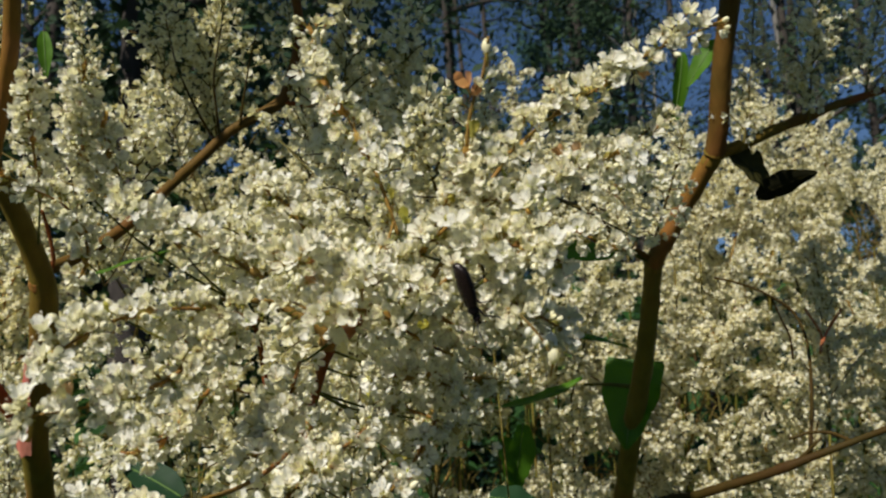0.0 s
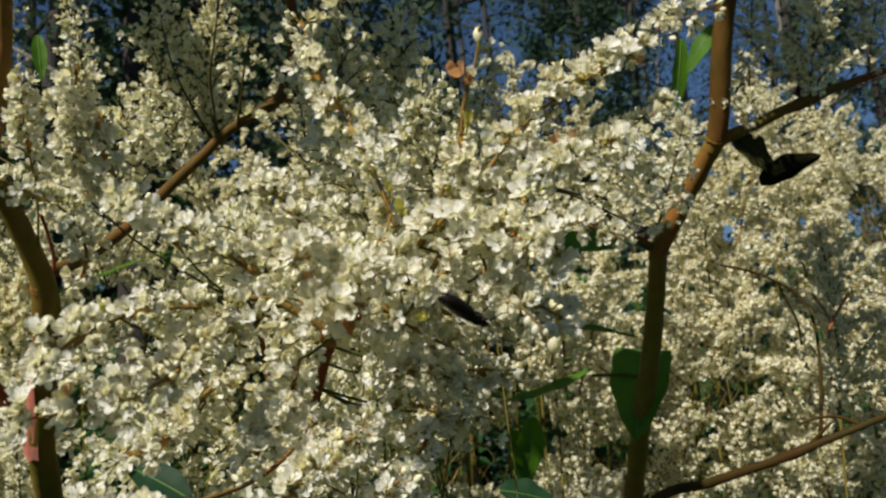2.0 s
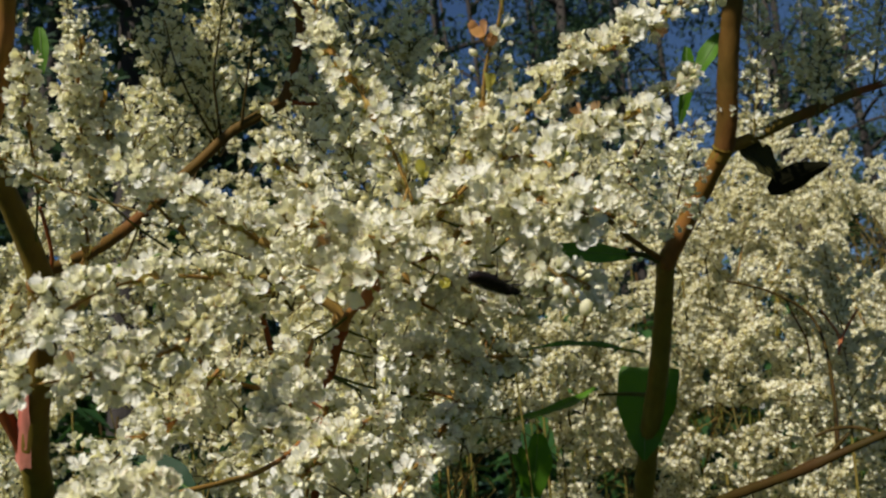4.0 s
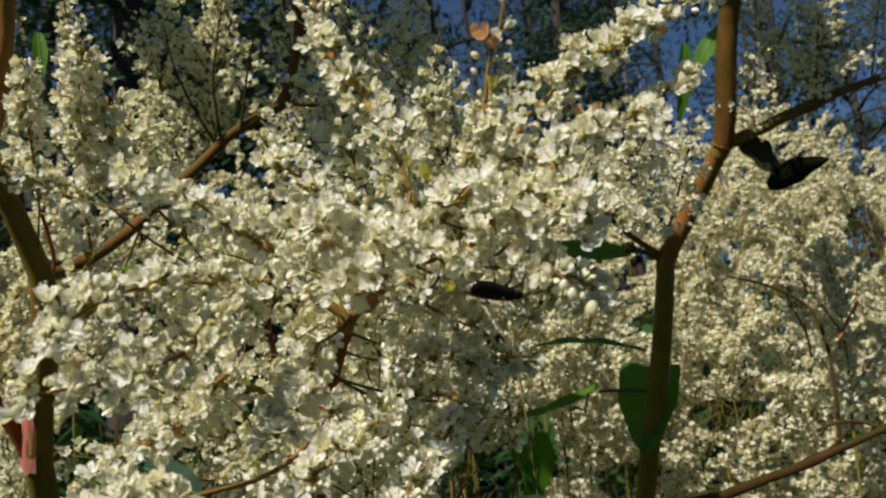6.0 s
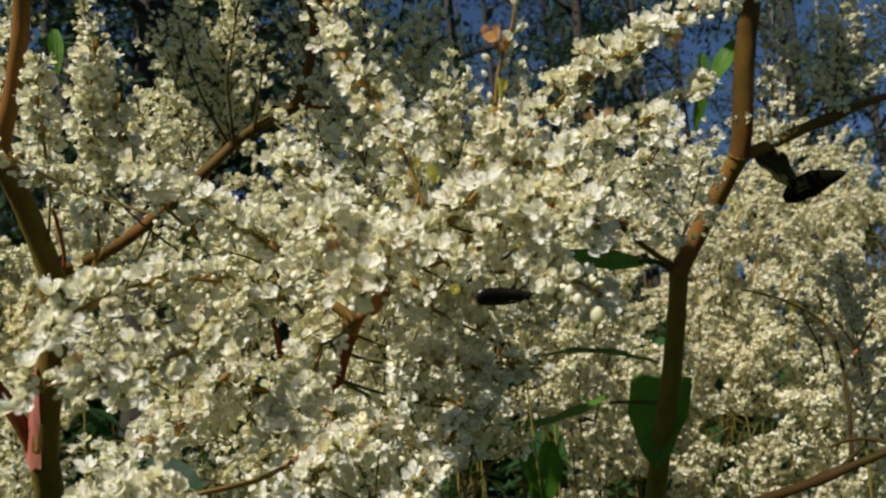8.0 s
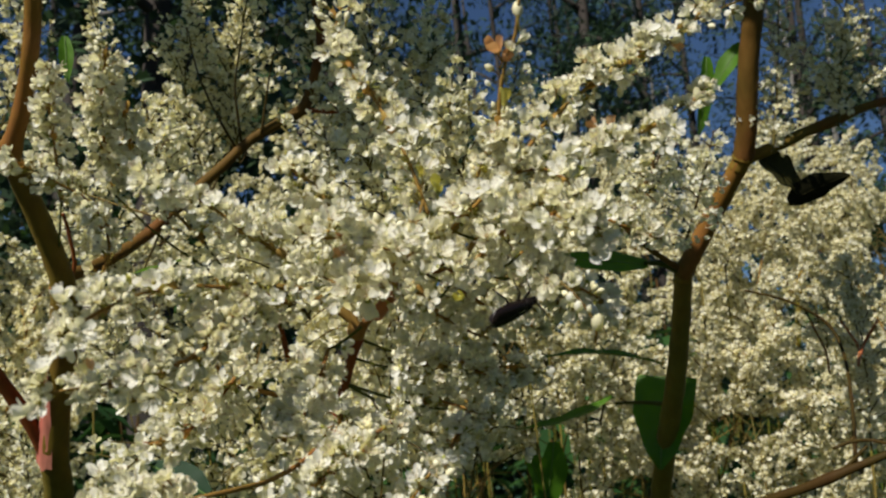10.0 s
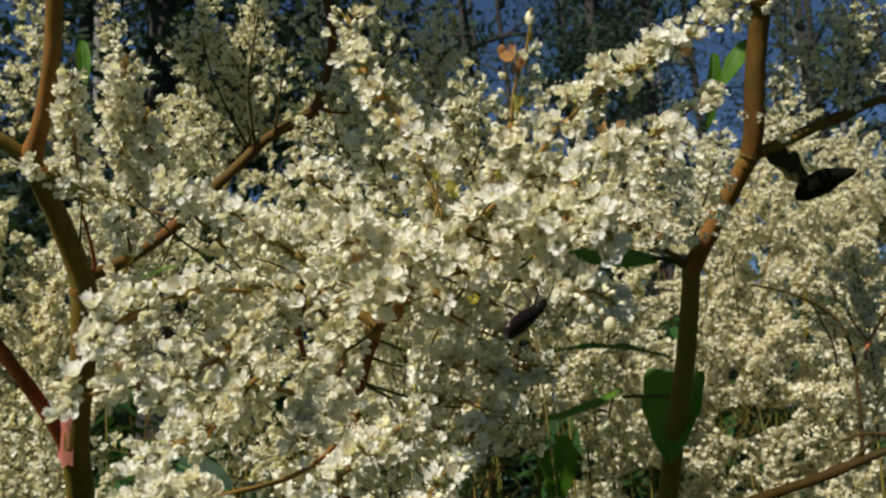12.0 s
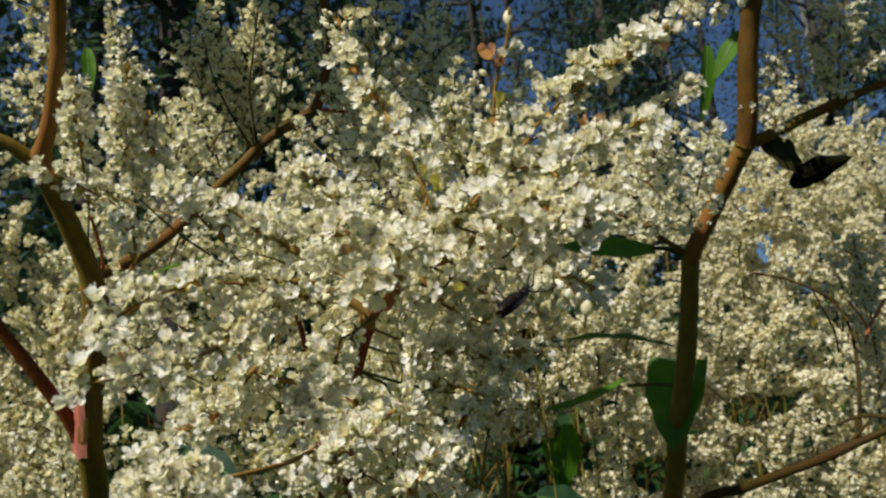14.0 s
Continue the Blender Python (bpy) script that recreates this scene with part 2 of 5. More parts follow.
def flower_mesh(name, seed, opening, size=1.0, fine=True, stamens=8, petal_mat=None, petals=5, pedicel=0.0016):
    """opening: degrees from the axis (+z) to which the petals bend. The flower sits on its pedicel, whose foot is below the origin."""
    r = random.Random(seed)
    verts, faces, slots = [], [], []
    L = PETAL * size
    for k in range(petals):
        turn = 360 / petals * k + r.uniform(-9, 9)
        bend = 90 - opening + r.uniform(-13, 13)
        m = pose(0, 0, 0, 0, 0, turn) @ pose(0, L * 0.12, 0, bend, r.uniform(-12, 12), 0)
        petal_into(verts, faces, slots, 0, m, L * r.uniform(0.88, 1.12), L * (r.uniform(0.60, 0.80) if fine else r.uniform(0.60, 0.88)), r.uniform(0.12, 0.50), fine)
    # cup under the petals and the pedicel
    line = [Vector((0, 0, -pedicel)), Vector((0, 0, -0.0003 * size)), Vector((0, 0, 0.00015 * size))]
    before = len(faces)
    tube(verts, faces, line, [0.00011, 0.00014, 0.0005 * size] if fine else [0.0001, 0.0001, 0.0003], 5 if fine else 3)
    slots += [1] * (len(faces) - before)
    for k in range(stamens):
        a, lean, h = r.uniform(0, 6.28), r.uniform(0.15, 0.9), L * r.uniform(0.7, 1.25)
        tip = Vector((math.cos(a) * lean, math.sin(a) * lean, 1)).normalized() * h
        before = len(faces)
        s = len(verts)
        w = Vector((-math.sin(a), math.cos(a), 0)) * 0.00006
        verts.extend([w, -w, tip - w, tip + w])
        faces.append((s, s + 1, s + 2, s + 3))
        s = len(verts)
        q = 0.00016 * size
        verts.extend([tip + Vector(v) * q for v in ((1, 0, 0), (0, 1, 0), (-1, 0, 0), (0, -1, 0), (0, 0, 1.2), (0, 0, -1.2))])
        faces += [(s + i, s + (i + 1) % 4, s + 4) for i in range(4)] + [(s + (i + 1) % 4, s + i, s + 5) for i in range(4)]
        slots += [2] * (len(faces) - before)
    return mesh_from(name, verts, faces, [petal_mat or M_PETAL, M_THROAT, M_ANTHER], slots)


def bud_mesh(name, size=1.0, material=None, sides=7):
    """A closed egg-shaped bud on its pedicel."""
    verts, faces = [], []
    size = size * 0.72
    h = 0.0019 * size
    prof = [(-0.0014, 0.0001), (-0.0002, 0.00013), (0.0, 0.00035 * size), (0.3 * h, 0.00068 * size), (0.62 * h, 0.00066 * size), (0.88 * h, 0.00038 * size), (h, 0.00006)]
    tube(verts, faces, [Vector((0, 0, z)) for z, r in prof], [r for z, r in prof], sides, 0.12, size * 9)
    slots = [1 if i < sides * 2 else 0 for i in range(len(faces))]
    return mesh_from(name, verts, faces, [material or M_BUD, M_THROAT], slots)


OPEN = [flower_mesh("flower_open", 10 + i, 42 + 9 * (i % 4), 1.06 + 0.06 * (i % 3), stamens=6) for i in range(8)]
HALF = [flower_mesh("flower_half_open", 30 + i, 24 + 6 * i, 0.95, stamens=4) for i in range(5)]
BUDS = [bud_mesh("flower_bud", 0.8 + 0.15 * i) for i in range(4)]
FADED = [flower_mesh("flower_faded", 50 + i, 24 + 8 * i, 1.05, stamens=0, petal_mat=m, petals=3) for i, m in enumerate((M_YELLOW, M_ORANGE, M_BUD))]
MID_OPEN = [flower_mesh("small_flower_open", 70 + i, 42 + 9 * (i % 4), 0.95, fine=False, stamens=2) for i in range(8)]
MID_HALF = [flower_mesh("small_flower_half_open", 80 + i, 30 + 6 * i, 0.9, fine=False, stamens=0) for i in range(4)]


def bract_mesh():
    """A brown papery sheath that hugs the rachis."""
    verts, faces, slots = [], [], []
    for k in range(2):
        petal_into(verts, faces, slots, 0, pose(0, 0, 0, 68, 0, 180 * k) @ pose(0, 0.0003, 0), 0.0021, 0.0013, 0.2, True)
    return mesh_from("bract", verts, faces, [M_BRACT])


BRACT = bract_mesh()


def axis_pose(place, axis, spin, size=1.0):
    """A pose with +z along axis."""
    q = Vector(axis).normalized().to_track_quat("Z", "Y")
    return Matrix.Translation(place) @ q.to_matrix().to_4x4() @ pose(0, 0, 0, 0, 0, spin) @ Matrix.Diagonal((size, size, size, 1))


def flower_name(mesh):
    return "bud" if "bud" in mesh.name else "flower"


def stalk_to(ob, base, foot, r0, r1, material, sag=0.15):
    """A stalk from a spray's base to the stem, or the soil, that carries it."""
    base, foot = Vector(base), Vector(foot)
    way = foot - base
    mid1 = base + way * 0.3 + Vector((0, 0, -sag * way.length * 0.5))
    mid2 = base + way * 0.7 + Vector((0, 0, -sag * way.length * 0.35))
    part("stalk", tube_mesh("stalk", [base, mid1, mid2, foot], r0, r1, material, base, 5, 5), ob)


HUBS = [Vector(q) for q in ((-0.0205, 0.1388, 1.5004), (-0.0191, 0.1365, 1.5039), (-0.0180, 0.1350, 1.5064), (-0.0212, 0.1326, 1.5108), (-0.0252, 0.1311, 1.5130), (-0.0287, 0.1295, 1.5135), (-0.0322, 0.1280, 1.5136), (-0.0167, 0.1321, 1.5079), (-0.0128, 0.1274, 1.5108), (-0.0079, 0.1258, 1.5135), (-0.0034, 0.1248, 1.5134), (0.0002, 0.1239, 1.5125), (-0.0335, 0.1675, 1.5003), (-0.0342, 0.1620, 1.5120), (-0.0370, 0.1571, 1.5164), (-0.0312, 0.1567, 1.5182), (-0.0418, 0.1599, 1.5028), (-0.0434, 0.1496, 1.5083), (-0.0090, 0.1238, 1.5182), (-0.0068, 0.1229, 1.5251), (-0.0067, 0.1225, 1.5296), (-0.0009, 0.1235, 1.5171), (0.0022, 0.1220, 1.5218), (0.0073, 0.1205, 1.5290), (-0.0295, 0.1332, 1.4880), (-0.0369, 0.1193, 1.4865), (-0.0744, 0.1823, 1.5290), (-0.0694, 0.1883, 1.5342), (-0.0642, 0.1922, 1.5402), (-0.0583, 0.1967, 1.5481), (-0.0536, 0.1987, 1.5532), (-0.0478, 0.2004, 1.5594), (-0.0416, 0.2016, 1.5634), (-0.0361, 0.2028, 1.5672), (-0.0337, 0.2008, 1.5723), (-0.0310, 0.1972, 1.5794), (-0.0577, 0.1861, 1.5802), (-0.0451, 0.1861, 1.5844), (-0.0389, 0.1908, 1.5811), (-0.0553, 0.1938, 1.5671), (0.0765, 0.2451, 1.5615), (0.0846, 0.2455, 1.5639), (0.0950, 0.2466, 1.5683), (0.1039, 0.2479, 1.5716), (0.1130, 0.2491, 1.5752), (0.0521, 0.2597, 1.5406), (0.0393, 0.2414, 1.5458), (0.0284, 0.2231, 1.5458), (0.0135, 0.1837, 1.5393), (0.0040, 0.1450, 1.5290), (-0.0789, 0.1749, 1.5252), (-0.0764, 0.1576, 1.5700))]


# the beetle's way over the flowers: nothing grows through it
BEETLE_WAY = [Vector(q) for q in ((0.0017, 0.1046, 1.5107), (0.0017, 0.1056, 1.5099), (0.0015, 0.1047, 1.5084), (0.0013, 0.1058, 1.5078), (0.0013, 0.1070, 1.5074), (0.0020, 0.1131, 1.5070), (0.0015, 0.1109, 1.5069), (0.0015, 0.1106, 1.5068), (0.0018, 0.1120, 1.5070), (0.0025, 0.1091, 1.5057), (0.0023, 0.1090, 1.5054), (0.0021, 0.1077, 1.5049), (0.0022, 0.1067, 1.5050), (0.0023, 0.1051, 1.5047), (0.0024, 0.1026, 1.5045))]
BEETLE_WAY += [q + Vector((0, -0.004, -0.0006)) for q in BEETLE_WAY]


# bare stretches of the shoot: few flowers grow before them
BARE = [Vector(q).lerp(Vector((0, 0.01, 1.495)), f) for f in (0.04, 0.09, 0.15, 0.21) for q in (
    (-0.0219, 0.1323, 1.5113), (-0.0201, 0.1330, 1.5100), (-0.0186, 0.1338, 1.5085), (-0.0180, 0.1350, 1.5063), (-0.0191, 0.1365, 1.5039), (-0.0157, 0.1309, 1.5087), (-0.0139, 0.1286, 1.5100), (-0.0119, 0.1269, 1.5115),
    (-0.0339, 0.1633, 1.5098), (-0.0335, 0.1649, 1.5061), (-0.0334, 0.1665, 1.5025), (-0.0353, 0.1605, 1.5136), (-0.0581, 0.1909, 1.5312), (-0.0565, 0.1928, 1.5319), (0.0105, 0.1068, 1.5160), (0.0029, 0.1092, 1.5370), (0.0037, 0.1102, 1.5345),
    (-0.0140, 0.1238, 1.5083), (-0.0129, 0.1216, 1.5091), (-0.0116, 0.1204, 1.5102))]


def free(q):
    return min((w - q).length if q.y < w.y + 0.0016 else 1.0 for w in BEETLE_WAY) > 0.0036 and min((w - q).length for w in BARE) > 0.0015


def spray(label, points, r0, r1, per_cm=26, mix=(0.44, 0.34, 0.21, 0.01), size=1.0, rachis=0.00030, bracts=11, taper_buds=0.35, material=None, lift=0.25):
    """A near raceme: a bent rachis with flowers, buds and bracts, each one a part."""
    base = Vector(points[0])
    ob = thing("flower_spray", base, label, "flowers", "flower sprays")
    line = spline(points, 10)
    length = sum((line[i + 1] - line[i]).length for i in range(len(line) - 1))
    part("rachis", tube_mesh("rachis", points, rachis, rachis * 0.5, material or M_RACHIS, base, 7, 8), ob)
    hub = min(HUBS, key=lambda h: (h - base).length)
    if (hub - base).length > 0.001:
        stalk_to(ob, base, hub, rachis * 0.6, rachis * 0.8, M_STALK, 0.1)
    fr = frames_along(line)
    tufts = max(3, int(length / 0.0013))
    each = max(2, round(length * 100 * per_cm * 0.86 * (2.7 - 0.8 * size) / tufts))
    for k in range(tufts):
        s = (k + rng.random()) / tufts
        f = s * (len(line) - 1)
        i = min(int(f), len(line) - 2)
        q = line[i].lerp(line[i + 1], f - i)
        t, a, b = fr[i]
        w = k * 2.4 + rng.uniform(-0.6, 0.6)
        lead = a * math.cos(w) + b * math.sin(w) + t * rng.uniform(0.0, 0.5)
        reach = (r0 + (r1 - r0) * s) * rng.uniform(0.65, 1.2)
        for j in range(max(2, each + rng.randint(-2, 2))):
            u = rng.random()
            m0, m1, m2, m3 = mix
            if s > 1 - taper_buds and rng.random() < (s - 1 + taper_buds) / taper_buds * 0.6:
                u = m0 + m1 + 0.001
            mesh = rng.choice(OPEN) if u < m0 else rng.choice(HALF) if u < m0 + m1 else rng.choice(BUDS) if u < m0 + m1 + m2 else rng.choice(FADED)
            out = (lead + Vector((rng.gauss(0, 0.62), rng.gauss(0, 0.62), rng.gauss(0, 0.62)))).normalized()
            axis = out + Vector((-0.12, -0.30, lift)) + Vector((rng.gauss(0, 0.2), rng.gauss(0, 0.2), rng.gauss(0, 0.2)))
            m = axis_pose(q - base + out * reach * rng.uniform(0.45, 0.95), axis, rng.uniform(0, 360), size * 0.70 * rng.uniform(0.74, 1.15))
            if free(base + m.translation):
                part(flower_name(mesh), mesh, ob, m)
    for k in range(int(bracts * length * 100 / 2)):
        i = rng.randrange(len(line) - 1)
        t, a, b = fr[i]
        part("bract", BRACT, ob, axis_pose(line[i] - base, t + a * rng.uniform(-0.4, 0.4), rng.uniform(0, 360), rng.uniform(0.5, 0.95)))
    return ob


# ---------------------------------------------------------------- panicles with side branches
def panicle_plan(base, tip, width, branches, spacing, r, bow=0.1, thick=0.0032):
    """Branch lines, and the place and axis of every flower, of a branched plume from base to tip."""
    base, tip = Vector(base), Vector(tip)
    axis = tip - base
    side = axis.orthogonal().normalized()
    mid = base.lerp(tip, 0.5) + side * axis.length * bow * r.uniform(-1, 1)
    main = spline([base, mid, tip], 8)
    lines, spots = [main], []
    fr = frames_along(main)
    for k in range(branches):
        s = 0.06 + 0.9 * (k + r.random()) / branches
        i = int(s * (len(main) - 1))
        t, a, b = fr[i]
        w = k * 2.4 + r.uniform(-0.5, 0.5)
        out = a * math.cos(w) + b * math.sin(w)
        ln = width * (1 - 0.72 * s) * r.uniform(0.7, 1.2)
        e = main[i] + (out * 0.85 + t * 0.65).normalized() * ln + Vector((0, 0, -0.08 * ln))
        m = main[i].lerp(e, 0.5) + t * ln * 0.04 + Vector((0, 0, 0.08 * ln))
        lines.append(spline([main[i], m, e], 4))
    for li, line in enumerate(lines):
        fr2 = frames_along(line)
        ln = sum((line[i + 1] - line[i]).length for i in range(len(line) - 1))
        n = int(ln / spacing)
        for k in range(n):
            s = (k + r.random()) / max(n, 1)
            if li == 0 and s < 0.25:
                continue
            f = s * (len(line) - 1)
            i = min(int(f), len(line) - 2)
            q = line[i].lerp(line[i + 1], f - i)
            t, a, b = fr2[i]
            w = r.uniform(0, 6.283)
            out = a * math.cos(w) + b * math.sin(w)
            spots.append((q + out * thick * (0.4 + 0.8 * r.random()) * (1.15 - 0.5 * s), out + t * r.uniform(0, 0.8) + Vector((0, 0, 0.25))))
    return lines, spots


def joined(name, mesh, poses, material):
    """One mesh out of many copies of a small one."""
    v = np.array([tuple(q.co) for q in mesh.vertices])
    polys = [tuple(p.vertices) for p in mesh.polygons]
    allv = np.concatenate([v @ np.array(m.to_3x3()).T + np.array(m.translation) for m in poses])
    faces = [tuple(k + i * len(v) for k in p) for i in range(len(poses)) for p in polys]
    return mesh_from(name, allv.tolist(), faces, [material])


def tiny_flower(seed):
    """Five folded petals, two triangles each, for blossoms far off."""
    r = random.Random(seed)
    verts, faces = [], []
    for k in range(5):
        m = pose(0, 0, 0, 0, 0, 72 * k + r.uniform(-20, 20)) @ pose(0, 0, 0, r.uniform(5, 60), r.uniform(-25, 25), 0)
        L, w, s = PETAL * r.uniform(0.8, 1.15), PETAL * r.uniform(0.42, 0.60), len(verts)
        verts += [m @ Vector(q) for q in ((0, 0, 0), (w, L * 0.6, 0.25 * L), (0, L, 0.1 * L), (-w, L * 0.6, 0.25 * L))]
        faces += [(s, s + 1, s + 2), (s, s + 2, s + 3)]
    return mesh_from("tiny_flower", verts, faces, [M_PETAL_MASS], smooth=False)


LOW = [tiny_flower(90 + i) for i in range(5)]


# dark gaps between the plants behind: direction from the middle of the path, half width and half height
GAPS = ((0.294, -0.014, 0.032, 0.019), (0.327, -0.011, 0.024, 0.012), (0.059, 0.069, 0.020, 0.028), (0.038, -0.064, 0.063, 0.032), (0.096, -0.038, 0.024, 0.037), (0.184, -0.074, 0.030, 0.020), (0.491, 0.171, 0.024, 0.037), (-0.187, 0.308, 0.027, 0.015), (-0.305, 0.283, 0.023, 0.013))
MIDST = Vector((-0.004, 0.008, 1.493))


def open_gap(q):
    d = q - MIDST
    u, v = d.x / d.y, d.z / d.y
    return any(((u - a) / w) ** 2 + ((v - b) / h) ** 2 < 1 for a, b, w, h in GAPS)


# fresh: share of paler petals; a low share puts shade into the colour
def panicle(label, base, tip, width, branches, spacing=0.00072, size=0.78, near=True, seed=0, rachis=0.00036, material=None, group="flower panicles", thick=0.0028, cap=50, low=False, fresh=0.6):
    r = random.Random(seed)
    base = Vector(base)
    lines, spots = panicle_plan(base, tip, width, branches, spacing, r, thick=thick)
    if base.y > 0.16:
        spots = [(q, axis) for q, axis in spots if not open_gap(q)]
    ob = thing("flower_panicle", base, label, "flowers", group)
    verts, faces = [], []
    for i, line in enumerate(lines):
        w = rachis if i == 0 else rachis * 0.55
        tube(verts, faces, [q - base for q in line], [w * (1 - 0.6 * k / len(line)) for k in range(len(line))], 5)
    part("rachis", mesh_from("rachis", verts, faces, [material or M_RACHIS_GREEN]), ob)
    if near:
        hub = min(HUBS, key=lambda h: (h - base).length)
        if low:
            hub = Vector((base.x + r.uniform(-0.6, 0.6), base.y + 0.25, 0.0))
        stalk_to(ob, base, hub, rachis * 0.45, 0.0010 if low else 0.0003, M_STALK if low else M_RACHIS_GREEN, 0.05)
    else:
        stalk_to(ob, base, (base.x * 1.05 + r.uniform(-0.03, 0.03), base.y + r.uniform(0.10, 0.22), 0.0), rachis, 0.0020, M_STALK, -0.04)
    r.shuffle(spots)
    single = spots[:cap] if near else []
    for q, axis in single:
        u = r.random()
        mesh = r.choice(MID_OPEN) if u < 0.55 else r.choice(MID_HALF) if u < 0.83 else r.choice(BUDS)
        part(flower_name(mesh), mesh, ob, axis_pose(q - base, axis, r.uniform(0, 360), size * r.uniform(0.8, 1.15)))
    rest = spots[len(single):]
    pool = MID_OPEN[:4] + MID_HALF[:3] if near else LOW
    for j, mesh in enumerate(pool):
        chosen = [axis_pose(q - base, axis, r.uniform(0, 360), size * r.uniform(0.75, 1.2)) for q, axis in rest[j::len(pool)]]
        if chosen:
            tagged(part("blossom_mass", joined("blossom_mass", mesh, chosen, M_PETAL_MID if near and r.random() < fresh else M_PETAL_MASS), ob), kind="stuff")
    return ob


# ---------------------------------------------------------------- leaves
M_MIDRIB = thin_leafy("leaf_midrib", [(0.0, (0.10, 0.19, 0.04)), (1.0, (0.13, 0.22, 0.055))], "object", 0.2)


def leaf(parent, base, tip, width, face, material=None, label="", droop=0.15, fold=0.25, wave=0.04, blunt=False, rib=None):
    """A pointed leaf from base to tip, its upper face turned to face, with a midrib of its own."""
    base, tip = Vector(base), Vector(tip)
    y = (tip - base).normalized()
    z = (Vector(face) - y * y.dot(Vector(face))).normalized()
    x = y.cross(z)
    length = (tip - base).length
    verts, faces, spine = [], [], []
    n = 16
    ph = rng.uniform(0, 6)
    for i in range(n + 1):
        s = i / n
        w = width / 2 * (math.sin(math.pi * min(1, s * 0.93 + 0.06)) ** 0.75) * (1 - 0.45 * s * s) * 1.18 + 0.0002
        if blunt:
            w = width / 2 * math.sin(math.pi * (0.36 + 0.62 * s)) ** 0.9 + 0.0002
        for xx in (-1, -0.75, -0.4, 0, 0.4, 0.75, 1):
            h = fold * w * abs(xx) ** 1.3 - droop * length * (s - 0.5) ** 2 + wave * width * math.sin(s * 17 + ph + xx * 1.5) * abs(xx)
            h += 0.012 * width * math.sin(s * 60 - abs(xx) * 9) * (1 - abs(xx)) * (abs(xx) > 0.1)
            q = y * (s * length) + x * (xx * w) + z * h
            verts.append(q)
            if xx == 0:
                spine.append(q + z * 0.00005)
    for i in range(n):
        for k in range(6):
            a = i * 7 + k
            faces.append((a, a + 1, a + 8, a + 7))
    ob = part("leaf", mesh_from("leaf", verts, faces, [material or M_LEAF]), parent, Matrix.Translation(base - parent.location), label)
    rv, rf = [], []
    tube(rv, rf, spine, [width * 0.012 * (1 - 0.75 * i / n) + 0.00008 for i in range(n + 1)], 5)
    part("midrib", mesh_from("midrib", rv, rf, [rib or M_MIDRIB]), ob)
    return ob


def stem_part(parent, name, points, r0, r1, material, label="", **kw):
    base = Vector(points[0])
    return part(name, tube_mesh(name, points, r0, r1, material, base, **kw), parent, Matrix.Translation(base - parent.location), label)


# ---------------------------------------------------------------- ground and distance
gv = [(x, y, 0.0) for y in (-60, -5, 0, 5, 12, 30, 80, 400) for x in (-400, -60, -15, -4, 0, 4, 15, 60, 400)]
gf = [(j * 9 + i, j * 9 + i + 1, (j + 1) * 9 + i + 1, (j + 1) * 9 + i) for j in range(7) for i in range(8)]
tagged(new("ground", mesh_from("ground", gv, gf, [M_GROUND])), "grassy soil under the flowering plants", "ground", kind="structure")


def tree(x, y, height, girth, leaves, crown_low, spread, bark, seed, label, leaf_size=0.065, leafage=None):
    """A trunk with limbs and a ragged crown of many leaf sprays."""
    r = random.Random(seed)
    ob = thing("tree", (x, y, 0), label, "tree", "trees behind the plants")
    top = Vector((r.uniform(-0.4, 0.4), r.uniform(-0.4, 0.4), height))
    line = spline([(0, 0, 0), (r.uniform(-0.15, 0.15), r.uniform(-0.15, 0.15), height * 0.45), tuple(top)], 10)
    verts, faces = [], []
    tube(verts, faces, line, [girth * (1 - 0.85 * i / (len(line) - 1)) for i in range(len(line))], 9, 0.2, seed)
    part("trunk", mesh_from("trunk", verts, faces, [bark]), ob)
    ends = []
    for k in range(12):
        s = crown_low + (0.95 - crown_low) * (k + r.random()) / 12
        q = line[int(s * (len(line) - 1))]
        a = r.uniform(0, 6.283)
        ln = spread * (1.15 - 0.7 * s) * r.uniform(0.6, 1.2)
        e = q + Vector((math.cos(a) * ln, math.sin(a) * ln, ln * r.uniform(-0.1, 0.5)))
        verts, faces = [], []
        tube(verts, faces, spline([q, q.lerp(e, 0.5) + Vector((0, 0, 0.12 * ln)), e], 4), [girth * 0.3 * (1 - 0.8 * i / 8) for i in range(9)], 5)
        part("limb", mesh_from("limb", verts, faces, [bark]), ob)
        for j in range(5):
            ends.append((q.lerp(e, r.uniform(0.3, 1.05)) + Vector((r.gauss(0, 0.12), r.gauss(0, 0.12), r.gauss(0, 0.12))) * ln * 0.6, ln * r.uniform(0.14, 0.28)))
    verts, faces = [], []
    for k in range(leaves):
        c, rad = r.choice(ends)
        q = c + Vector((r.gauss(0, 1), r.gauss(0, 1), r.gauss(0, 0.7))) * rad
        u = Vector((r.gauss(0, 1), r.gauss(0, 1), r.gauss(0, 1))).normalized()
        v = u.orthogonal().normalized()
        z = leaf_size * r.uniform(0.5, 1.4)
        s = len(verts)
        verts += [q - u * z * 0.5, q + v * z * 0.28, q + u * z * 0.5, q - v * z * 0.28]
        faces.append((s, s + 1, s + 2, s + 3))
    tagged(part("crown", mesh_from("crown", verts, faces, [leafage or M_CROWN], smooth=False), ob), kind="stuff")
    return ob


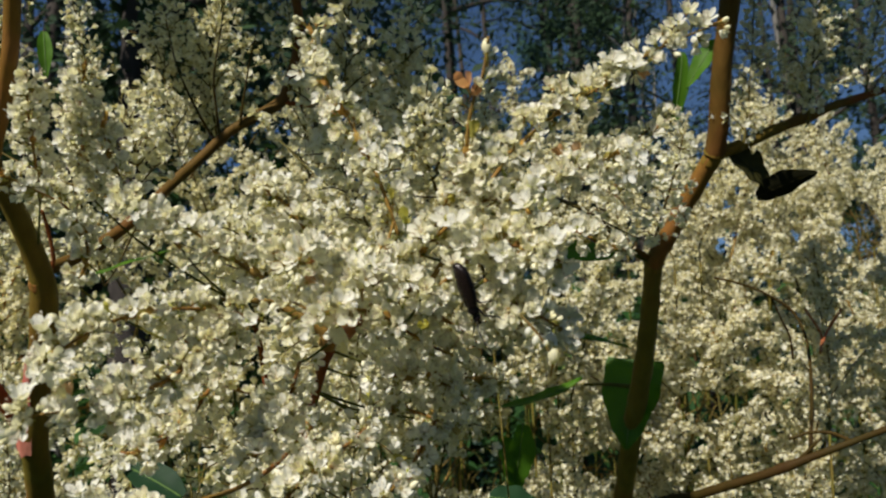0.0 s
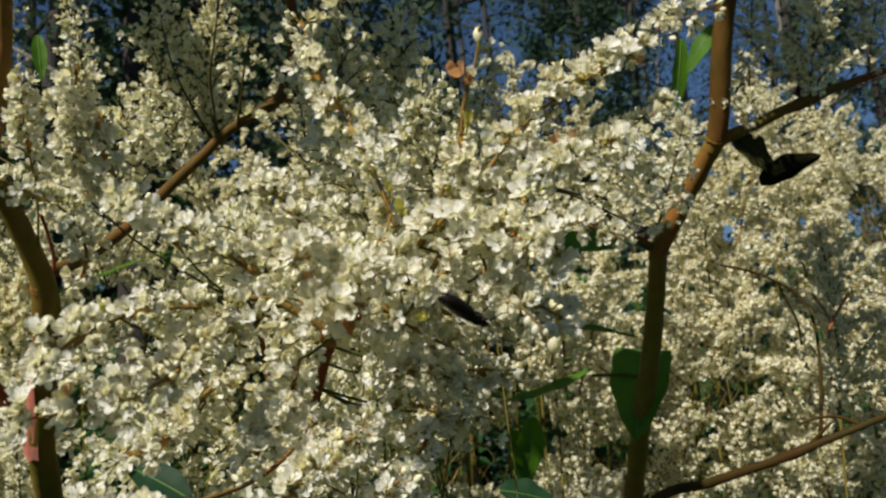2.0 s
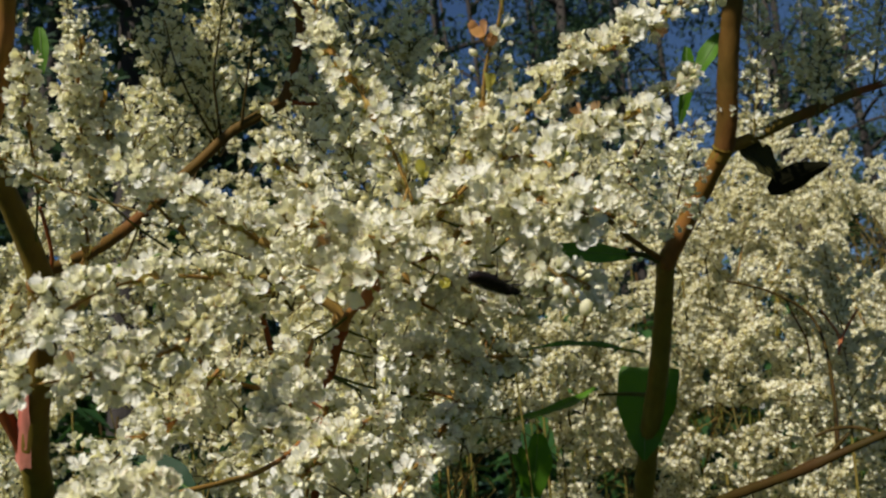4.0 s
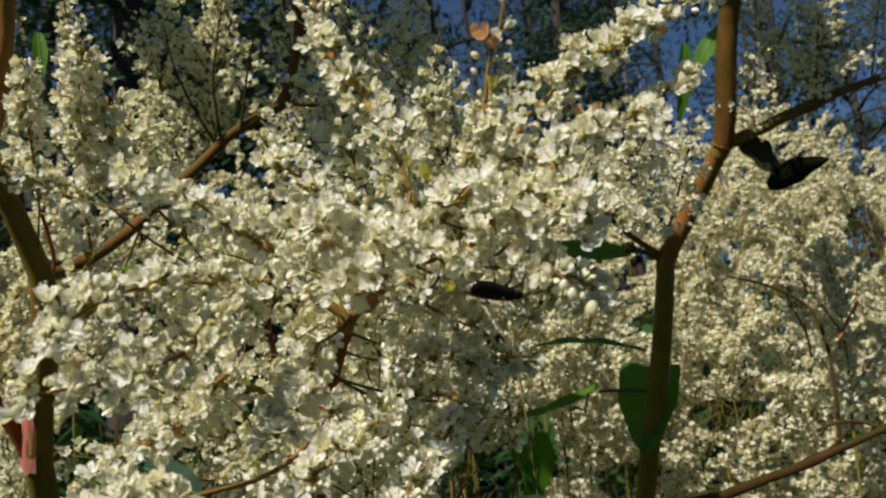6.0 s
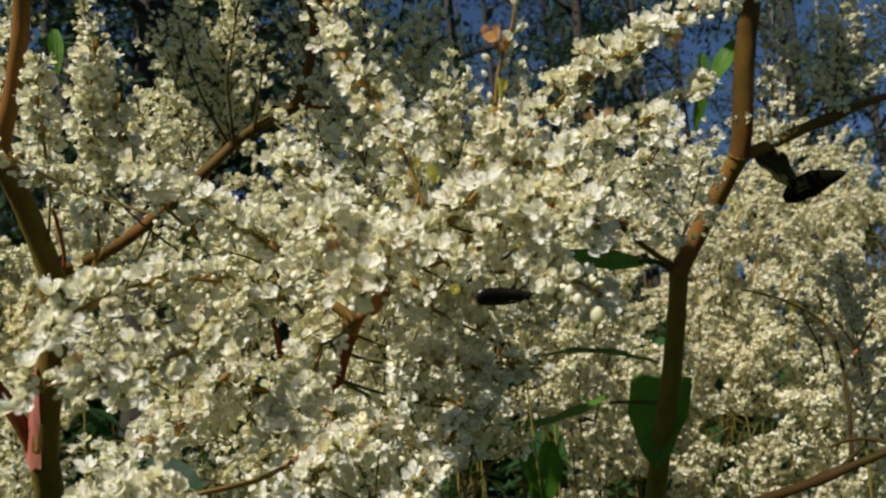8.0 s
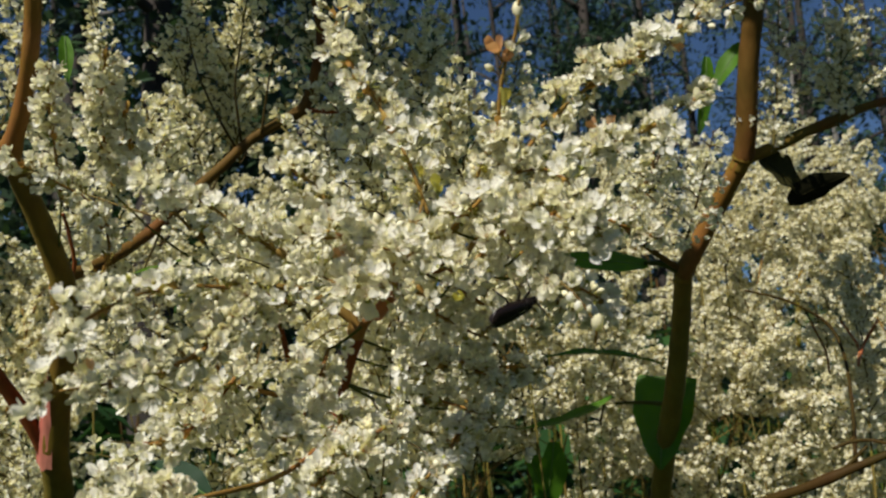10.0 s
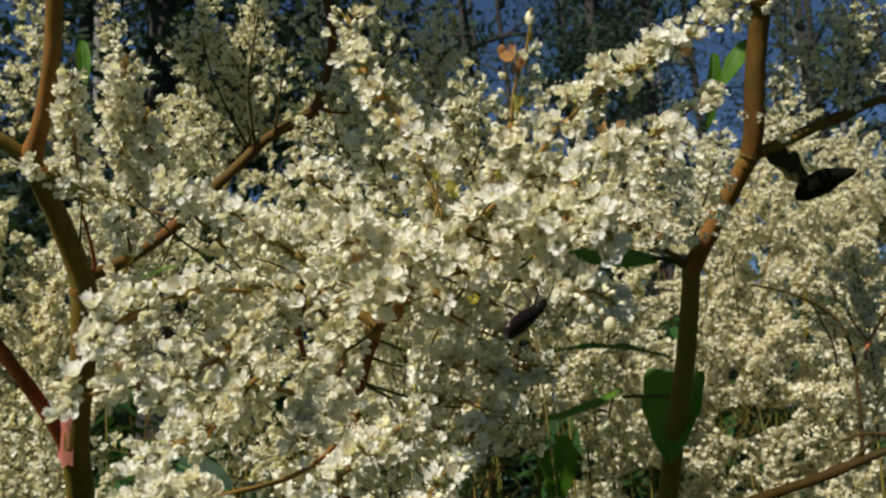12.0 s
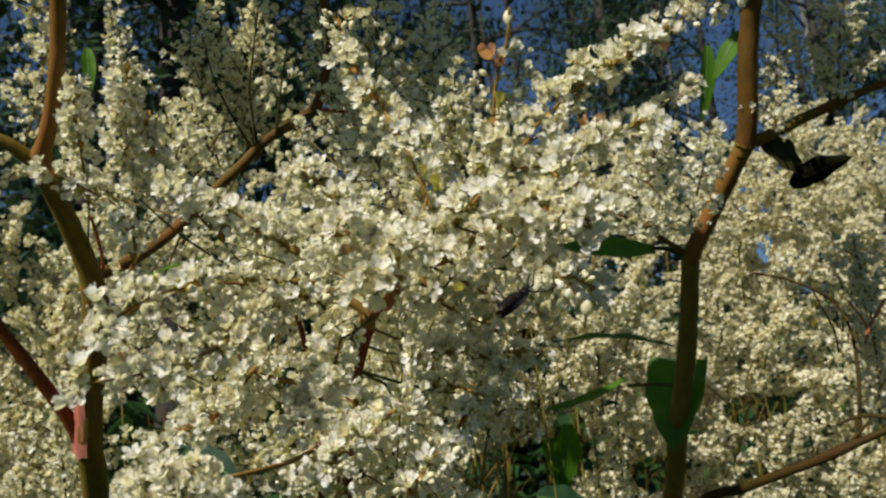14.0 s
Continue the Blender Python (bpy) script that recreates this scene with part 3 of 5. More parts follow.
def bush(x, y, height, radius, leaves, seed, size=0.09):
    """A dark leafy thicket: canes with pointed leaves down to the ground."""
    r = random.Random(seed)
    ob = thing("thicket", (x, y, 0), "dark green leafy thicket behind the blossoms", "bush", "thickets behind the plants")
    verts, faces = [], []
    for c in range(9):
        cv, cf = [], []
        a, d = r.uniform(0, 6.283), radius * math.sqrt(r.random())
        foot = Vector((math.cos(a) * d * 0.5, math.sin(a) * d * 0.5, 0))
        head = Vector((math.cos(a) * d, math.sin(a) * d, height * r.uniform(0.75, 1.0)))
        line = spline([foot, foot.lerp(head, 0.5) + Vector((r.gauss(0, 0.05), r.gauss(0, 0.05), 0.1)), head], 6)
        tube(cv, cf, line, [0.008 - 0.005 * i / len(line) for i in range(len(line))], 5)
        part("cane", mesh_from("cane", cv, cf, [M_STEM_BROWN]), ob)
        for k in range(leaves // 9):
            q = line[int((0.15 + 0.85 * r.random()) * (len(line) - 1))]
            b = r.uniform(0, 6.283)
            u = Vector((math.cos(b), math.sin(b), r.uniform(-0.7, 0.3))).normalized()
            v = u.cross(Vector((0, 0, 1))).normalized()
            w = v.cross(u)
            z = size * r.uniform(0.6, 1.4)
            p = q + u * r.uniform(0.0, 0.12)
            s = len(verts)
            verts += [p, p + u * z * 0.35 + v * z * 0.22 + w * z * 0.05, p + u * z * 0.35 - v * z * 0.22 + w * z * 0.05, p + u * z * 0.4 - w * z * 0.02,
                      p + u * z - w * z * 0.18]
            faces += [(s, s + 1, s + 3), (s, s + 3, s + 2), (s + 1, s + 4, s + 3), (s + 3, s + 4, s + 2)]
    tagged(part("foliage", mesh_from("foliage", verts, faces, [M_LEAF_BUSH]), ob), kind="stuff")
    return ob


DARK, PALE = "tall tree with a dark trunk and a ragged crown", "slender tree with a pale grey trunk"
tree(-2.3, 6.6, 9.0, 0.19, 13000, 0.20, 2.2, M_BARK, 1, DARK, 0.085)
tree(-3.6, 8.5, 10.0, 0.16, 9000, 0.18, 2.4, M_BARK, 2, DARK, 0.085)
tree(-1.2, 9.5, 10.0, 0.13, 8000, 0.24, 2.2, M_BARK, 3, DARK, 0.085)
tree(0.35, 12.0, 11.0, 0.14, 6400, 0.30, 2.2, M_BARK, 4, DARK)
tree(1.75, 10.5, 11.0, 0.15, 6400, 0.30, 2.0, M_BARK, 5, DARK)
tree(2.75, 12.0, 11.0, 0.075, 1800, 0.42, 1.5, M_BARK_PALE, 6, PALE)
tree(3.05, 12.6, 10.0, 0.06, 1800, 0.42, 1.5, M_BARK_PALE, 7, PALE)
tree(4.9, 11.5, 10.5, 0.08, 3000, 0.32, 1.9, M_BARK_PALE, 8, PALE)
tree(5.9, 13.5, 11.5, 0.14, 3400, 0.28, 2.2, M_BARK, 9, DARK)
tree(-5.6, 12.0, 11.0, 0.16, 8000, 0.16, 2.6, M_BARK, 10, DARK, 0.085)
tree(-2.0, 15.0, 12.0, 0.16, 7000, 0.16, 2.8, M_BARK, 11, DARK, 0.085)
tree(3.8, 18.0, 12.0, 0.15, 4400, 0.14, 2.8, M_BARK, 12, DARK)
tree(8.2, 16.0, 12.0, 0.16, 4800, 0.14, 2.8, M_BARK, 13, DARK)
tree(0.9, 20.0, 12.0, 0.16, 4800, 0.12, 3.0, M_BARK, 14, DARK)
r3 = random.Random(12)
for i in range(16):
    y = 17 + 1.4 * i
    tree((i * 0.618 % 1 - 0.5) * 1.25 * y, y, r3.uniform(11, 14), r3.uniform(0.10, 0.2), 3500, 0.05, 3.6, M_BARK if i % 3 else M_BARK_PALE, 100 + i, DARK if i % 3 else PALE, 0.23)
tree(1.62, 11.0, 11.0, 0.06, 7000, 0.08, 0.75, M_BARK, 51, "slender blue-green conifer behind the blossoms", 0.07, M_CROWN_TEAL)
tree(3.9, 9.0, 10.0, 0.09, 9000, 0.22, 2.0, M_BARK, 41, DARK, 0.085)
tree(2.3, 9.6, 10.0, 0.07, 6000, 0.24, 1.7, M_BARK, 42, DARK, 0.085)
tree(-1.75, 5.0, 8.0, 0.13, 6000, 0.40, 1.6, M_BARK, 15, DARK, 0.085)
tree(-2.55, 6.2, 8.5, 0.07, 1500, 0.45, 1.3, M_BARK_PALE, 16, PALE)
for i, (x, y, h) in enumerate(((-4.6, 9.0, 4.6), (-3.4, 9.5, 5.0), (-2.3, 9.0, 4.4), (-1.3, 10.0, 4.6), (0.2, 11.5, 4.0), (1.3, 13.0, 4.2), (3.4, 15.0, 4.2), (5.4, 15.5, 4.6))):
    bush(x, y, h, 1.1, 4000, 70 + i, 0.18)
tree(1.1, 14.5, 12.0, 0.10, 7000, 0.12, 2.6, M_BARK, 31, DARK)
tree(4.3, 14.5, 12.0, 0.12, 7000, 0.12, 2.6, M_BARK, 32, DARK)
tree(6.6, 17.0, 12.0, 0.12, 7000, 0.10, 2.8, M_BARK, 33, DARK)
tree(2.4, 17.5, 13.0, 0.13, 7000, 0.10, 2.8, M_BARK, 34, DARK)
bush(-1.0, 1.9, 1.74, 0.6, 900, 21)
bush(-0.25, 2.1, 1.74, 0.6, 900, 22)
bush(0.5, 2.0, 1.86, 0.5, 1300, 23)
bush(1.1, 2.1, 2.0, 0.5, 1500, 24)
for i in range(9):
    bush(-4.4 + 1.15 * i, 5.6 + 0.7 * (i % 2), 2.25 + 0.18 * (i % 3), 1.0, 1400, 40 + i, 0.16)
bush(-0.5, 3.4, 1.75, 0.8, 600, 25, 0.12)
bush(0.9, 3.6, 1.75, 0.8, 600, 26, 0.12)
bush(2.2, 3.6, 1.75, 0.8, 600, 27, 0.12)
bush(-2.0, 3.4, 1.75, 0.8, 600, 28, 0.12)

# ---------------------------------------------------------------- stems
left = thing("knotweed_stem", (-0.1678, 0.3963, 1.3359), "jointed red-brown knotweed stem with a forking side branch", "plant stem", "main stems")
stem_part(left, "stem", [(-0.1678, 0.3963, 1.3359), (-0.1011, 0.2337, 1.4572), (-0.0892, 0.2027, 1.4818), (-0.0853, 0.1904, 1.4927), (-0.0826, 0.1847, 1.5017), (-0.0794, 0.1792, 1.5091), (-0.0767, 0.1738, 1.5162), (-0.0749, 0.1686, 1.5224), (-0.0749, 0.1646, 1.5272), (-0.0751, 0.1595, 1.5320), (-0.0755, 0.1545, 1.5366), (-0.0762, 0.1495, 1.5414)],
          0.0031, 0.0017, M_STEM_MIXED, nodes_at=(0.565,), swell=1.15)
stem_part(left, "upper_stem", [(-0.0762, 0.1495, 1.5412), (-0.0731, 0.1458, 1.5450), (-0.0707, 0.1430, 1.5493), (-0.0681, 0.1390, 1.5545), (-0.0664, 0.1359, 1.5599), (-0.0620, 0.1262, 1.5736)], 0.0015, 0.0013, M_STEM_OCHRE, "orange-brown upper stem", nodes_at=(0.05,))
stem_part(left, "side_branch", [(-0.0760, 0.1496, 1.5409), (-0.0782, 0.1470, 1.5430), (-0.0808, 0.1446, 1.5448), (-0.0906, 0.1382, 1.5493)], 0.0014, 0.0009, M_STEM_GREEN)
stem_part(left, "red_shoot", [(-0.0869, 0.1916, 1.4917), (-0.0878, 0.1862, 1.4981), (-0.0901, 0.1819, 1.5042), (-0.0927, 0.1776, 1.5100), (-0.0956, 0.1732, 1.5164), (-0.0989, 0.1649, 1.5265)], 0.0016, 0.0012, M_STEM_RED, "dark red side shoot")
stem_part(left, "flowering_branch", [(-0.0789, 0.1749, 1.5252), (-0.0744, 0.1823, 1.5290), (-0.0694, 0.1883, 1.5342), (-0.0642, 0.1922, 1.5402), (-0.0583, 0.1967, 1.5481), (-0.0536, 0.1987, 1.5532), (-0.0478, 0.2004, 1.5594), (-0.0416, 0.2016, 1.5634), (-0.0361, 0.2028, 1.5672), (-0.0337, 0.2008, 1.5723), (-0.0310, 0.1972, 1.5794), (-0.0308, 0.1939, 1.5860), (-0.0320, 0.1894, 1.5931)],
          0.0013, 0.0010, M_STEM_UPPER, nodes_at=(0.66,), swell=1.25)
stem_part(left, "twig", [(-0.0359, 0.2029, 1.5669), (-0.0301, 0.2021, 1.5657), (-0.0236, 0.2002, 1.5647), (-0.0171, 0.1976, 1.5622)], 0.0006, 0.0003, M_STEM_RED)
stem_part(left, "twig", [(-0.0509, 0.1998, 1.5576), (-0.0529, 0.1969, 1.5616), (-0.0553, 0.1938, 1.5671), (-0.0571, 0.1906, 1.5731), (-0.0577, 0.1861, 1.5802)], 0.00036, 0.00012, M_STEM_BROWN)
stem_part(left, "twig", [(-0.0496, 0.1997, 1.5582), (-0.0498, 0.1975, 1.5636), (-0.0496, 0.1942, 1.5701), (-0.0475, 0.1906, 1.5776), (-0.0451, 0.1861, 1.5844)], 0.00036, 0.00012, M_STEM_BROWN)
stem_part(left, "twig", [(-0.0452, 0.2001, 1.5608), (-0.0439, 0.1980, 1.5659), (-0.0417, 0.1944, 1.5736), (-0.0389, 0.1908, 1.5811)], 0.00036, 0.00012, M_STEM_BROWN)
stem_part(left, "node_ring", [(-0.0755, 0.1692, 1.5218), (-0.0751, 0.1685, 1.5225), (-0.0751, 0.1679, 1.5231)], 0.0023, 0.0022, M_STEM_OCHRE, "swollen straw-brown node")
leaf(left, (-0.0680, 0.1704, 1.5233), (-0.0571, 0.1914, 1.5318), 0.0040, (0.1, 0.25, 1), droop=0.05, fold=0.1)
leaf(left, (-0.0757, 0.1676, 1.5712), (-0.0749, 0.1675, 1.5618), 0.0022, (0.5, -1, 0.2))
stem_part(left, "twig", [(-0.0751, 0.1721, 1.5242), (-0.0738, 0.1704, 1.5275), (-0.0738, 0.1673, 1.5327), (-0.0737, 0.1647, 1.5352)], 0.0004, 0.0003, M_STEM_RED)


def open_sheath(parent, points, r0, r1, side, spread, material, label):
    """A papery sheath that hugs one side of a stem and gapes on the other."""
    line = spline(points, 5)
    base = Vector(points[0])
    verts, faces, cols = [], [], 9
    for i, (q, (t, a, b)) in enumerate(zip(line, frames_along(line))):
        s = i / (len(line) - 1)
        lead = (Vector(side) - t * t.dot(Vector(side))).normalized()
        over = t.cross(lead)
        for k in range(cols):
            w = radians(spread) * (k / (cols - 1) - 0.5) * (1 - 0.75 * s ** 2)
            r = (r0 + (r1 - r0) * s) * (1 + 0.05 * math.sin(k * 2.3 + i))
            verts.append(q - base + (lead * math.cos(w) + over * math.sin(w)) * r + t * 0.0006 * math.sin(k * 1.9) * (i == 0))
    for i in range(len(line) - 1):
        for k in range(cols - 1):
            a = i * cols + k
            faces.append((a, a + 1, a + cols + 1, a + cols))
    return part("node_sheath", mesh_from("node_sheath", verts, faces, [material]), parent, Matrix.Translation(base - parent.location), label)


open_sheath(left, [(-0.0858, 0.1917, 1.4914), (-0.0837, 0.1873, 1.4984), (-0.0815, 0.1833, 1.5038), (-0.0793, 0.1792, 1.5091)], 0.00335, 0.00290, (-1, -0.75, 0), 140, M_SHEATH, "pinkish red papery sheath")

right = thing("knotweed_stem", (0.0731, 0.6253, 1.1725), "smooth brown knotweed stem forking at swollen nodes", "plant stem", "main stems")
stem_part(right, "stem", [(0.0731, 0.6253, 1.1725), (0.0662, 0.3922, 1.4156), (0.0636, 0.3322, 1.4696), (0.0632, 0.3134, 1.4870), (0.0639, 0.3017, 1.4994), (0.0641, 0.2911, 1.5112), (0.0641, 0.2817, 1.5224), (0.0640, 0.2719, 1.5353)], 0.0038, 0.0027, M_STEM_GREEN, wobble=0.1)
stem_part(right, "internode", [(0.0637, 0.2720, 1.5346), (0.0661, 0.2669, 1.5399), (0.0696, 0.2602, 1.5472), (0.0733, 0.2525, 1.5548), (0.0765, 0.2451, 1.5615)], 0.0027, 0.0026, M_STEM_OCHRE, "orange-brown slanting internode", wobble=0.1)
stem_part(right, "upper_stem", [(0.0764, 0.2452, 1.5609), (0.0768, 0.2407, 1.5675), (0.0765, 0.2344, 1.5787), (0.0768, 0.2295, 1.5877), (0.0771, 0.2249, 1.5950), (0.0776, 0.2130, 1.6134)], 0.0028, 0.0026, M_STEM_UPPER, wobble=0.1)
stem_part(right, "node", [(0.0637, 0.2734, 1.5328), (0.0640, 0.2718, 1.5356), (0.0648, 0.2693, 1.5380)], 0.0028, 0.0026, M_STEM_GREEN, swell=1.22, nodes_at=(0.5,))
stem_part(right, "node", [(0.0754, 0.2476, 1.5591), (0.0765, 0.2451, 1.5615), (0.0768, 0.2435, 1.5640)], 0.0026, 0.0027, M_STEM_GREEN, swell=1.25, nodes_at=(0.5,))
stem_part(right, "side_branch", [(0.0766, 0.2451, 1.5611), (0.0846, 0.2455, 1.5639), (0.0950, 0.2466, 1.5683), (0.1039, 0.2479, 1.5716), (0.1130, 0.2491, 1.5752), (0.1261, 0.2523, 1.5794), (0.1566, 0.2594, 1.5885)], 0.0019, 0.0009, M_STEM_MIXED, nodes_at=(0.5,))
stem_part(right, "flowering_branch", [(0.0623, 0.2706, 1.5365), (0.0521, 0.2597, 1.5406), (0.0393, 0.2414, 1.5458), (0.0284, 0.2231, 1.5458), (0.0135, 0.1837, 1.5393), (0.0040, 0.1450, 1.5290)], 0.0009, 0.0004, M_STEM_MIXED)
stem_part(right, "leaf_stalk", [(0.0619, 0.2708, 1.5356), (0.0576, 0.2713, 1.5382), (0.0520, 0.2683, 1.5382)], 0.0010, 0.0006, M_STALK)
leaf(right, (0.0535, 0.2693, 1.5383), (0.0206, 0.2453, 1.5370), 0.0058, (-0.4, -1.0, 0.15), droop=0.06, fold=0.10)
leaf(right, (0.0657, 0.3143, 1.5074), (0.0594, 0.3123, 1.4774), 0.0212, (-0.6, -1, 0.6), label="broad green leaf hanging behind the stem", fold=0.16, blunt=True)
stem_part(right, "leaf_stalk", [(0.0641, 0.2894, 1.5145), (0.0651, 0.3011, 1.5123), (0.0665, 0.3141, 1.5083)], 0.0011, 0.0009, M_STALK)
leaf(right, (0.0475, 0.3160, 1.4995), (0.0133, 0.3059, 1.4906), 0.0072, (0.05, -0.25, 1), droop=-0.25, fold=0.2)
stem_part(right, "leaf_stalk", [(0.0638, 0.3030, 1.4977), (0.0560, 0.3110, 1.4991), (0.0475, 0.3160, 1.4995)], 0.0008, 0.0005, M_STALK)
leaf(right, (0.0688, 0.2394, 1.5893), (0.0649, 0.2424, 1.5676), 0.0046, (0.5, -1, 0.2))
leaf(right, (0.0767, 0.2360, 1.5911), (0.0690, 0.2404, 1.5795), 0.0046, (-0.3, -1, 0.5))
leaf(right, (0.0814, 0.2468, 1.5629), (0.0939, 0.2509, 1.5522), 0.0105, (0.45, -1, 0.35), M_LEAF_OLIVE, rib=M_LEAF_OLIVE, label="dark olive leaf", fold=0.3)
# this leaf's darkness is painted shade
leaf(right, (0.0893, 0.2513, 1.5502), (0.1049, 0.2460, 1.5556), 0.0074, (0.1, 0.75, 0.7), M_LEAF_UNLIT, rib=M_LEAF_UNLIT, label="leaf with its shade painted in, almost black", fold=0.3)

arm = thing("knotweed_stem", (0.0437, 0.3717, 1.4169), "thin brown flowering stem with side twigs", "plant stem", "main stems")
stem_part(arm, "stem", [(0.0437, 0.3717, 1.4169), (0.0559, 0.2832, 1.4598), (0.0673, 0.2569, 1.4683), (0.0737, 0.2480, 1.4717), (0.0804, 0.2413, 1.4746), (0.0852, 0.2367, 1.4770), (0.0903, 0.2331, 1.4794), (0.0985, 0.2293, 1.4828), (0.1168, 0.2279, 1.4889)], 0.0016, 0.0008, M_STEM_BROWN, nodes_at=(0.62,))
stem_part(arm, "twig", [(0.0867, 0.2355, 1.4776), (0.0895, 0.2339, 1.4806), (0.0917, 0.2323, 1.4831), (0.0929, 0.2321, 1.4841)], 0.0006, 0.0003, M_STEM_BROWN)
stem_part(arm, "twig", [(0.0866, 0.2373, 1.4837), (0.0911, 0.2360, 1.4852), (0.0963, 0.2349, 1.4851), (0.0994, 0.2292, 1.4831)], 0.0004, 0.0005, M_STEM_BROWN)
stem_part(arm, "bowed_twig", [(0.0926, 0.3067, 1.5337), (0.1023, 0.3062, 1.5308), (0.1110, 0.3060, 1.5265), (0.1186, 0.3062, 1.5203), (0.1199, 0.3012, 1.5098), (0.1085, 0.2740, 1.4933), (0.0899, 0.2331, 1.4795)], 0.0004, 0.0006, M_STEM_BROWN)
stem_part(arm, "twig", [(0.1117, 0.3071, 1.5261), (0.1150, 0.3095, 1.5195), (0.1188, 0.3128, 1.5129), (0.1206, 0.3164, 1.5054)], 0.0003, 0.0004, M_STEM_BROWN)
stem_part(arm, "red_twig", [(0.1219, 0.3049, 1.5216), (0.1249, 0.3058, 1.5170), (0.1267, 0.3056, 1.5127), (0.1219, 0.2967, 1.5065)], 0.0004, 0.0004, M_BRACT_PINK, "pale red side twig")
stem_part(arm, "red_twig", [(0.1328, 0.3019, 1.5210), (0.1307, 0.3036, 1.5176), (0.1276, 0.3047, 1.5125), (0.1219, 0.2967, 1.5065)], 0.0005, 0.0004, M_BRACT_PINK, "pale red side twig")

# an unseen leafy shoot, added above the view only to shade the upper panicles
over = thing("unseen_shade_shoot", (-0.02, 0.30, 1.76), "unseen leafy shoot added above to shade the upper panicles", "plant stem", "main stems")
stem_part(over, "stem", [(-0.25, 0.30, 1.64), (-0.112, 0.19, 1.668), (-0.046, 0.187, 1.672), (0.040, 0.21, 1.688), (0.108, 0.235, 1.695), (0.26, 0.34, 1.66)], 0.003, 0.0015, M_STEM_GREEN)
for base, top, w in (((-0.112, 0.19, 1.66), (-0.106, 0.12, 1.642), 0.014), ((-0.078, 0.19, 1.66), (-0.074, 0.118, 1.638), 0.020), ((-0.046, 0.185, 1.655), (-0.044, 0.112, 1.634), 0.034), ((-0.084, 0.145, 1.668), (-0.090, 0.080, 1.650), 0.026), ((-0.060, 0.145, 1.668), (-0.064, 0.088, 1.650), 0.024),
                     ((-0.022, 0.185, 1.655), (-0.020, 0.115, 1.634), 0.022), ((0.066, 0.23, 1.705), (0.066, 0.150, 1.683), 0.042), ((0.100, 0.24, 1.71), (0.100, 0.16, 1.688), 0.042), ((0.040, 0.22, 1.68), (0.042, 0.150, 1.655), 0.042), ((0.074, 0.23, 1.685), (0.074, 0.155, 1.660), 0.042), ((0.108, 0.24, 1.69), (0.106, 0.165, 1.665), 0.042)):
    leaf(over, base, top, w, (-0.2, -0.3, 1))

# one more added leaf out of view, turned to block the sun
leaf(over, (-0.036, 0.132, 1.614), (-0.072, 0.094, 1.608), 0.024, (-0.45, -0.6, 0.66))
stem_part(over, "leaf_stalk", [(-0.046, 0.187, 1.672), (-0.040, 0.160, 1.640), (-0.036, 0.132, 1.614)], 0.001, 0.0007, M_STALK)

# the near flowering shoot in the middle
shoot = thing("flowering_shoot", (-0.0394, 0.2260, 1.4335), "branched orange-brown flowering shoot bearing the near sprays", "plant stem", "main stems")
stem_part(shoot, "stem", [(-0.0394, 0.2260, 1.4335), (-0.0260, 0.1593, 1.4850), (-0.0221, 0.1437, 1.4964), (-0.0205, 0.1388, 1.5004), (-0.0191, 0.1365, 1.5039), (-0.0180, 0.1350, 1.5064)], 0.00075, 0.00075, M_STEM_RED, nodes_at=(0.98,))
stem_part(shoot, "internode", [(-0.0180, 0.1350, 1.5064), (-0.0182, 0.1342, 1.5079), (-0.0188, 0.1336, 1.5091), (-0.0212, 0.1326, 1.5108), (-0.0234, 0.1318, 1.5121), (-0.0252, 0.1311, 1.5130), (-0.0287, 0.1295, 1.5135), (-0.0322, 0.1280, 1.5136)], 0.00095, 0.00035, M_RACHIS, "ochre slanting branch", nodes_at=(0.1,), swell=1.5)
stem_part(shoot, "branch", [(-0.0180, 0.1350, 1.5063), (-0.0167, 0.1321, 1.5079), (-0.0150, 0.1298, 1.5091), (-0.0128, 0.1274, 1.5108), (-0.0111, 0.1266, 1.5123), (-0.0079, 0.1258, 1.5135), (-0.0034, 0.1248, 1.5134), (0.0002, 0.1239, 1.5125)], 0.0007, 0.0003, M_RACHIS)
stem_part(shoot, "twig", [(-0.0222, 0.1438, 1.4960), (-0.0261, 0.1515, 1.4982), (-0.0309, 0.1614, 1.4997), (-0.0335, 0.1675, 1.5003)], 0.00035, 0.0005, M_STEM_RED)
stem_part(shoot, "twig", [(-0.0335, 0.1675, 1.5003), (-0.0334, 0.1656, 1.5042), (-0.0337, 0.1638, 1.5084), (-0.0342, 0.1620, 1.5120), (-0.0350, 0.1607, 1.5133), (-0.0365, 0.1595, 1.5144), (-0.0370, 0.1571, 1.5164)], 0.0006, 0.0003, M_STEM_RED)
stem_part(shoot, "twig", [(-0.0343, 0.1620, 1.5120), (-0.0331, 0.1606, 1.5138), (-0.0318, 0.1592, 1.5157), (-0.0312, 0.1567, 1.5182), (-0.0306, 0.1530, 1.5210)], 0.0004, 0.0003, M_STALK)
stem_part(shoot, "twig", [(-0.0335, 0.1674, 1.5004), (-0.0364, 0.1653, 1.5009), (-0.0388, 0.1631, 1.5016), (-0.0418, 0.1599, 1.5028), (-0.0432, 0.1553, 1.5051), (-0.0434, 0.1496, 1.5083)], 0.0005, 0.0003, M_RACHIS)
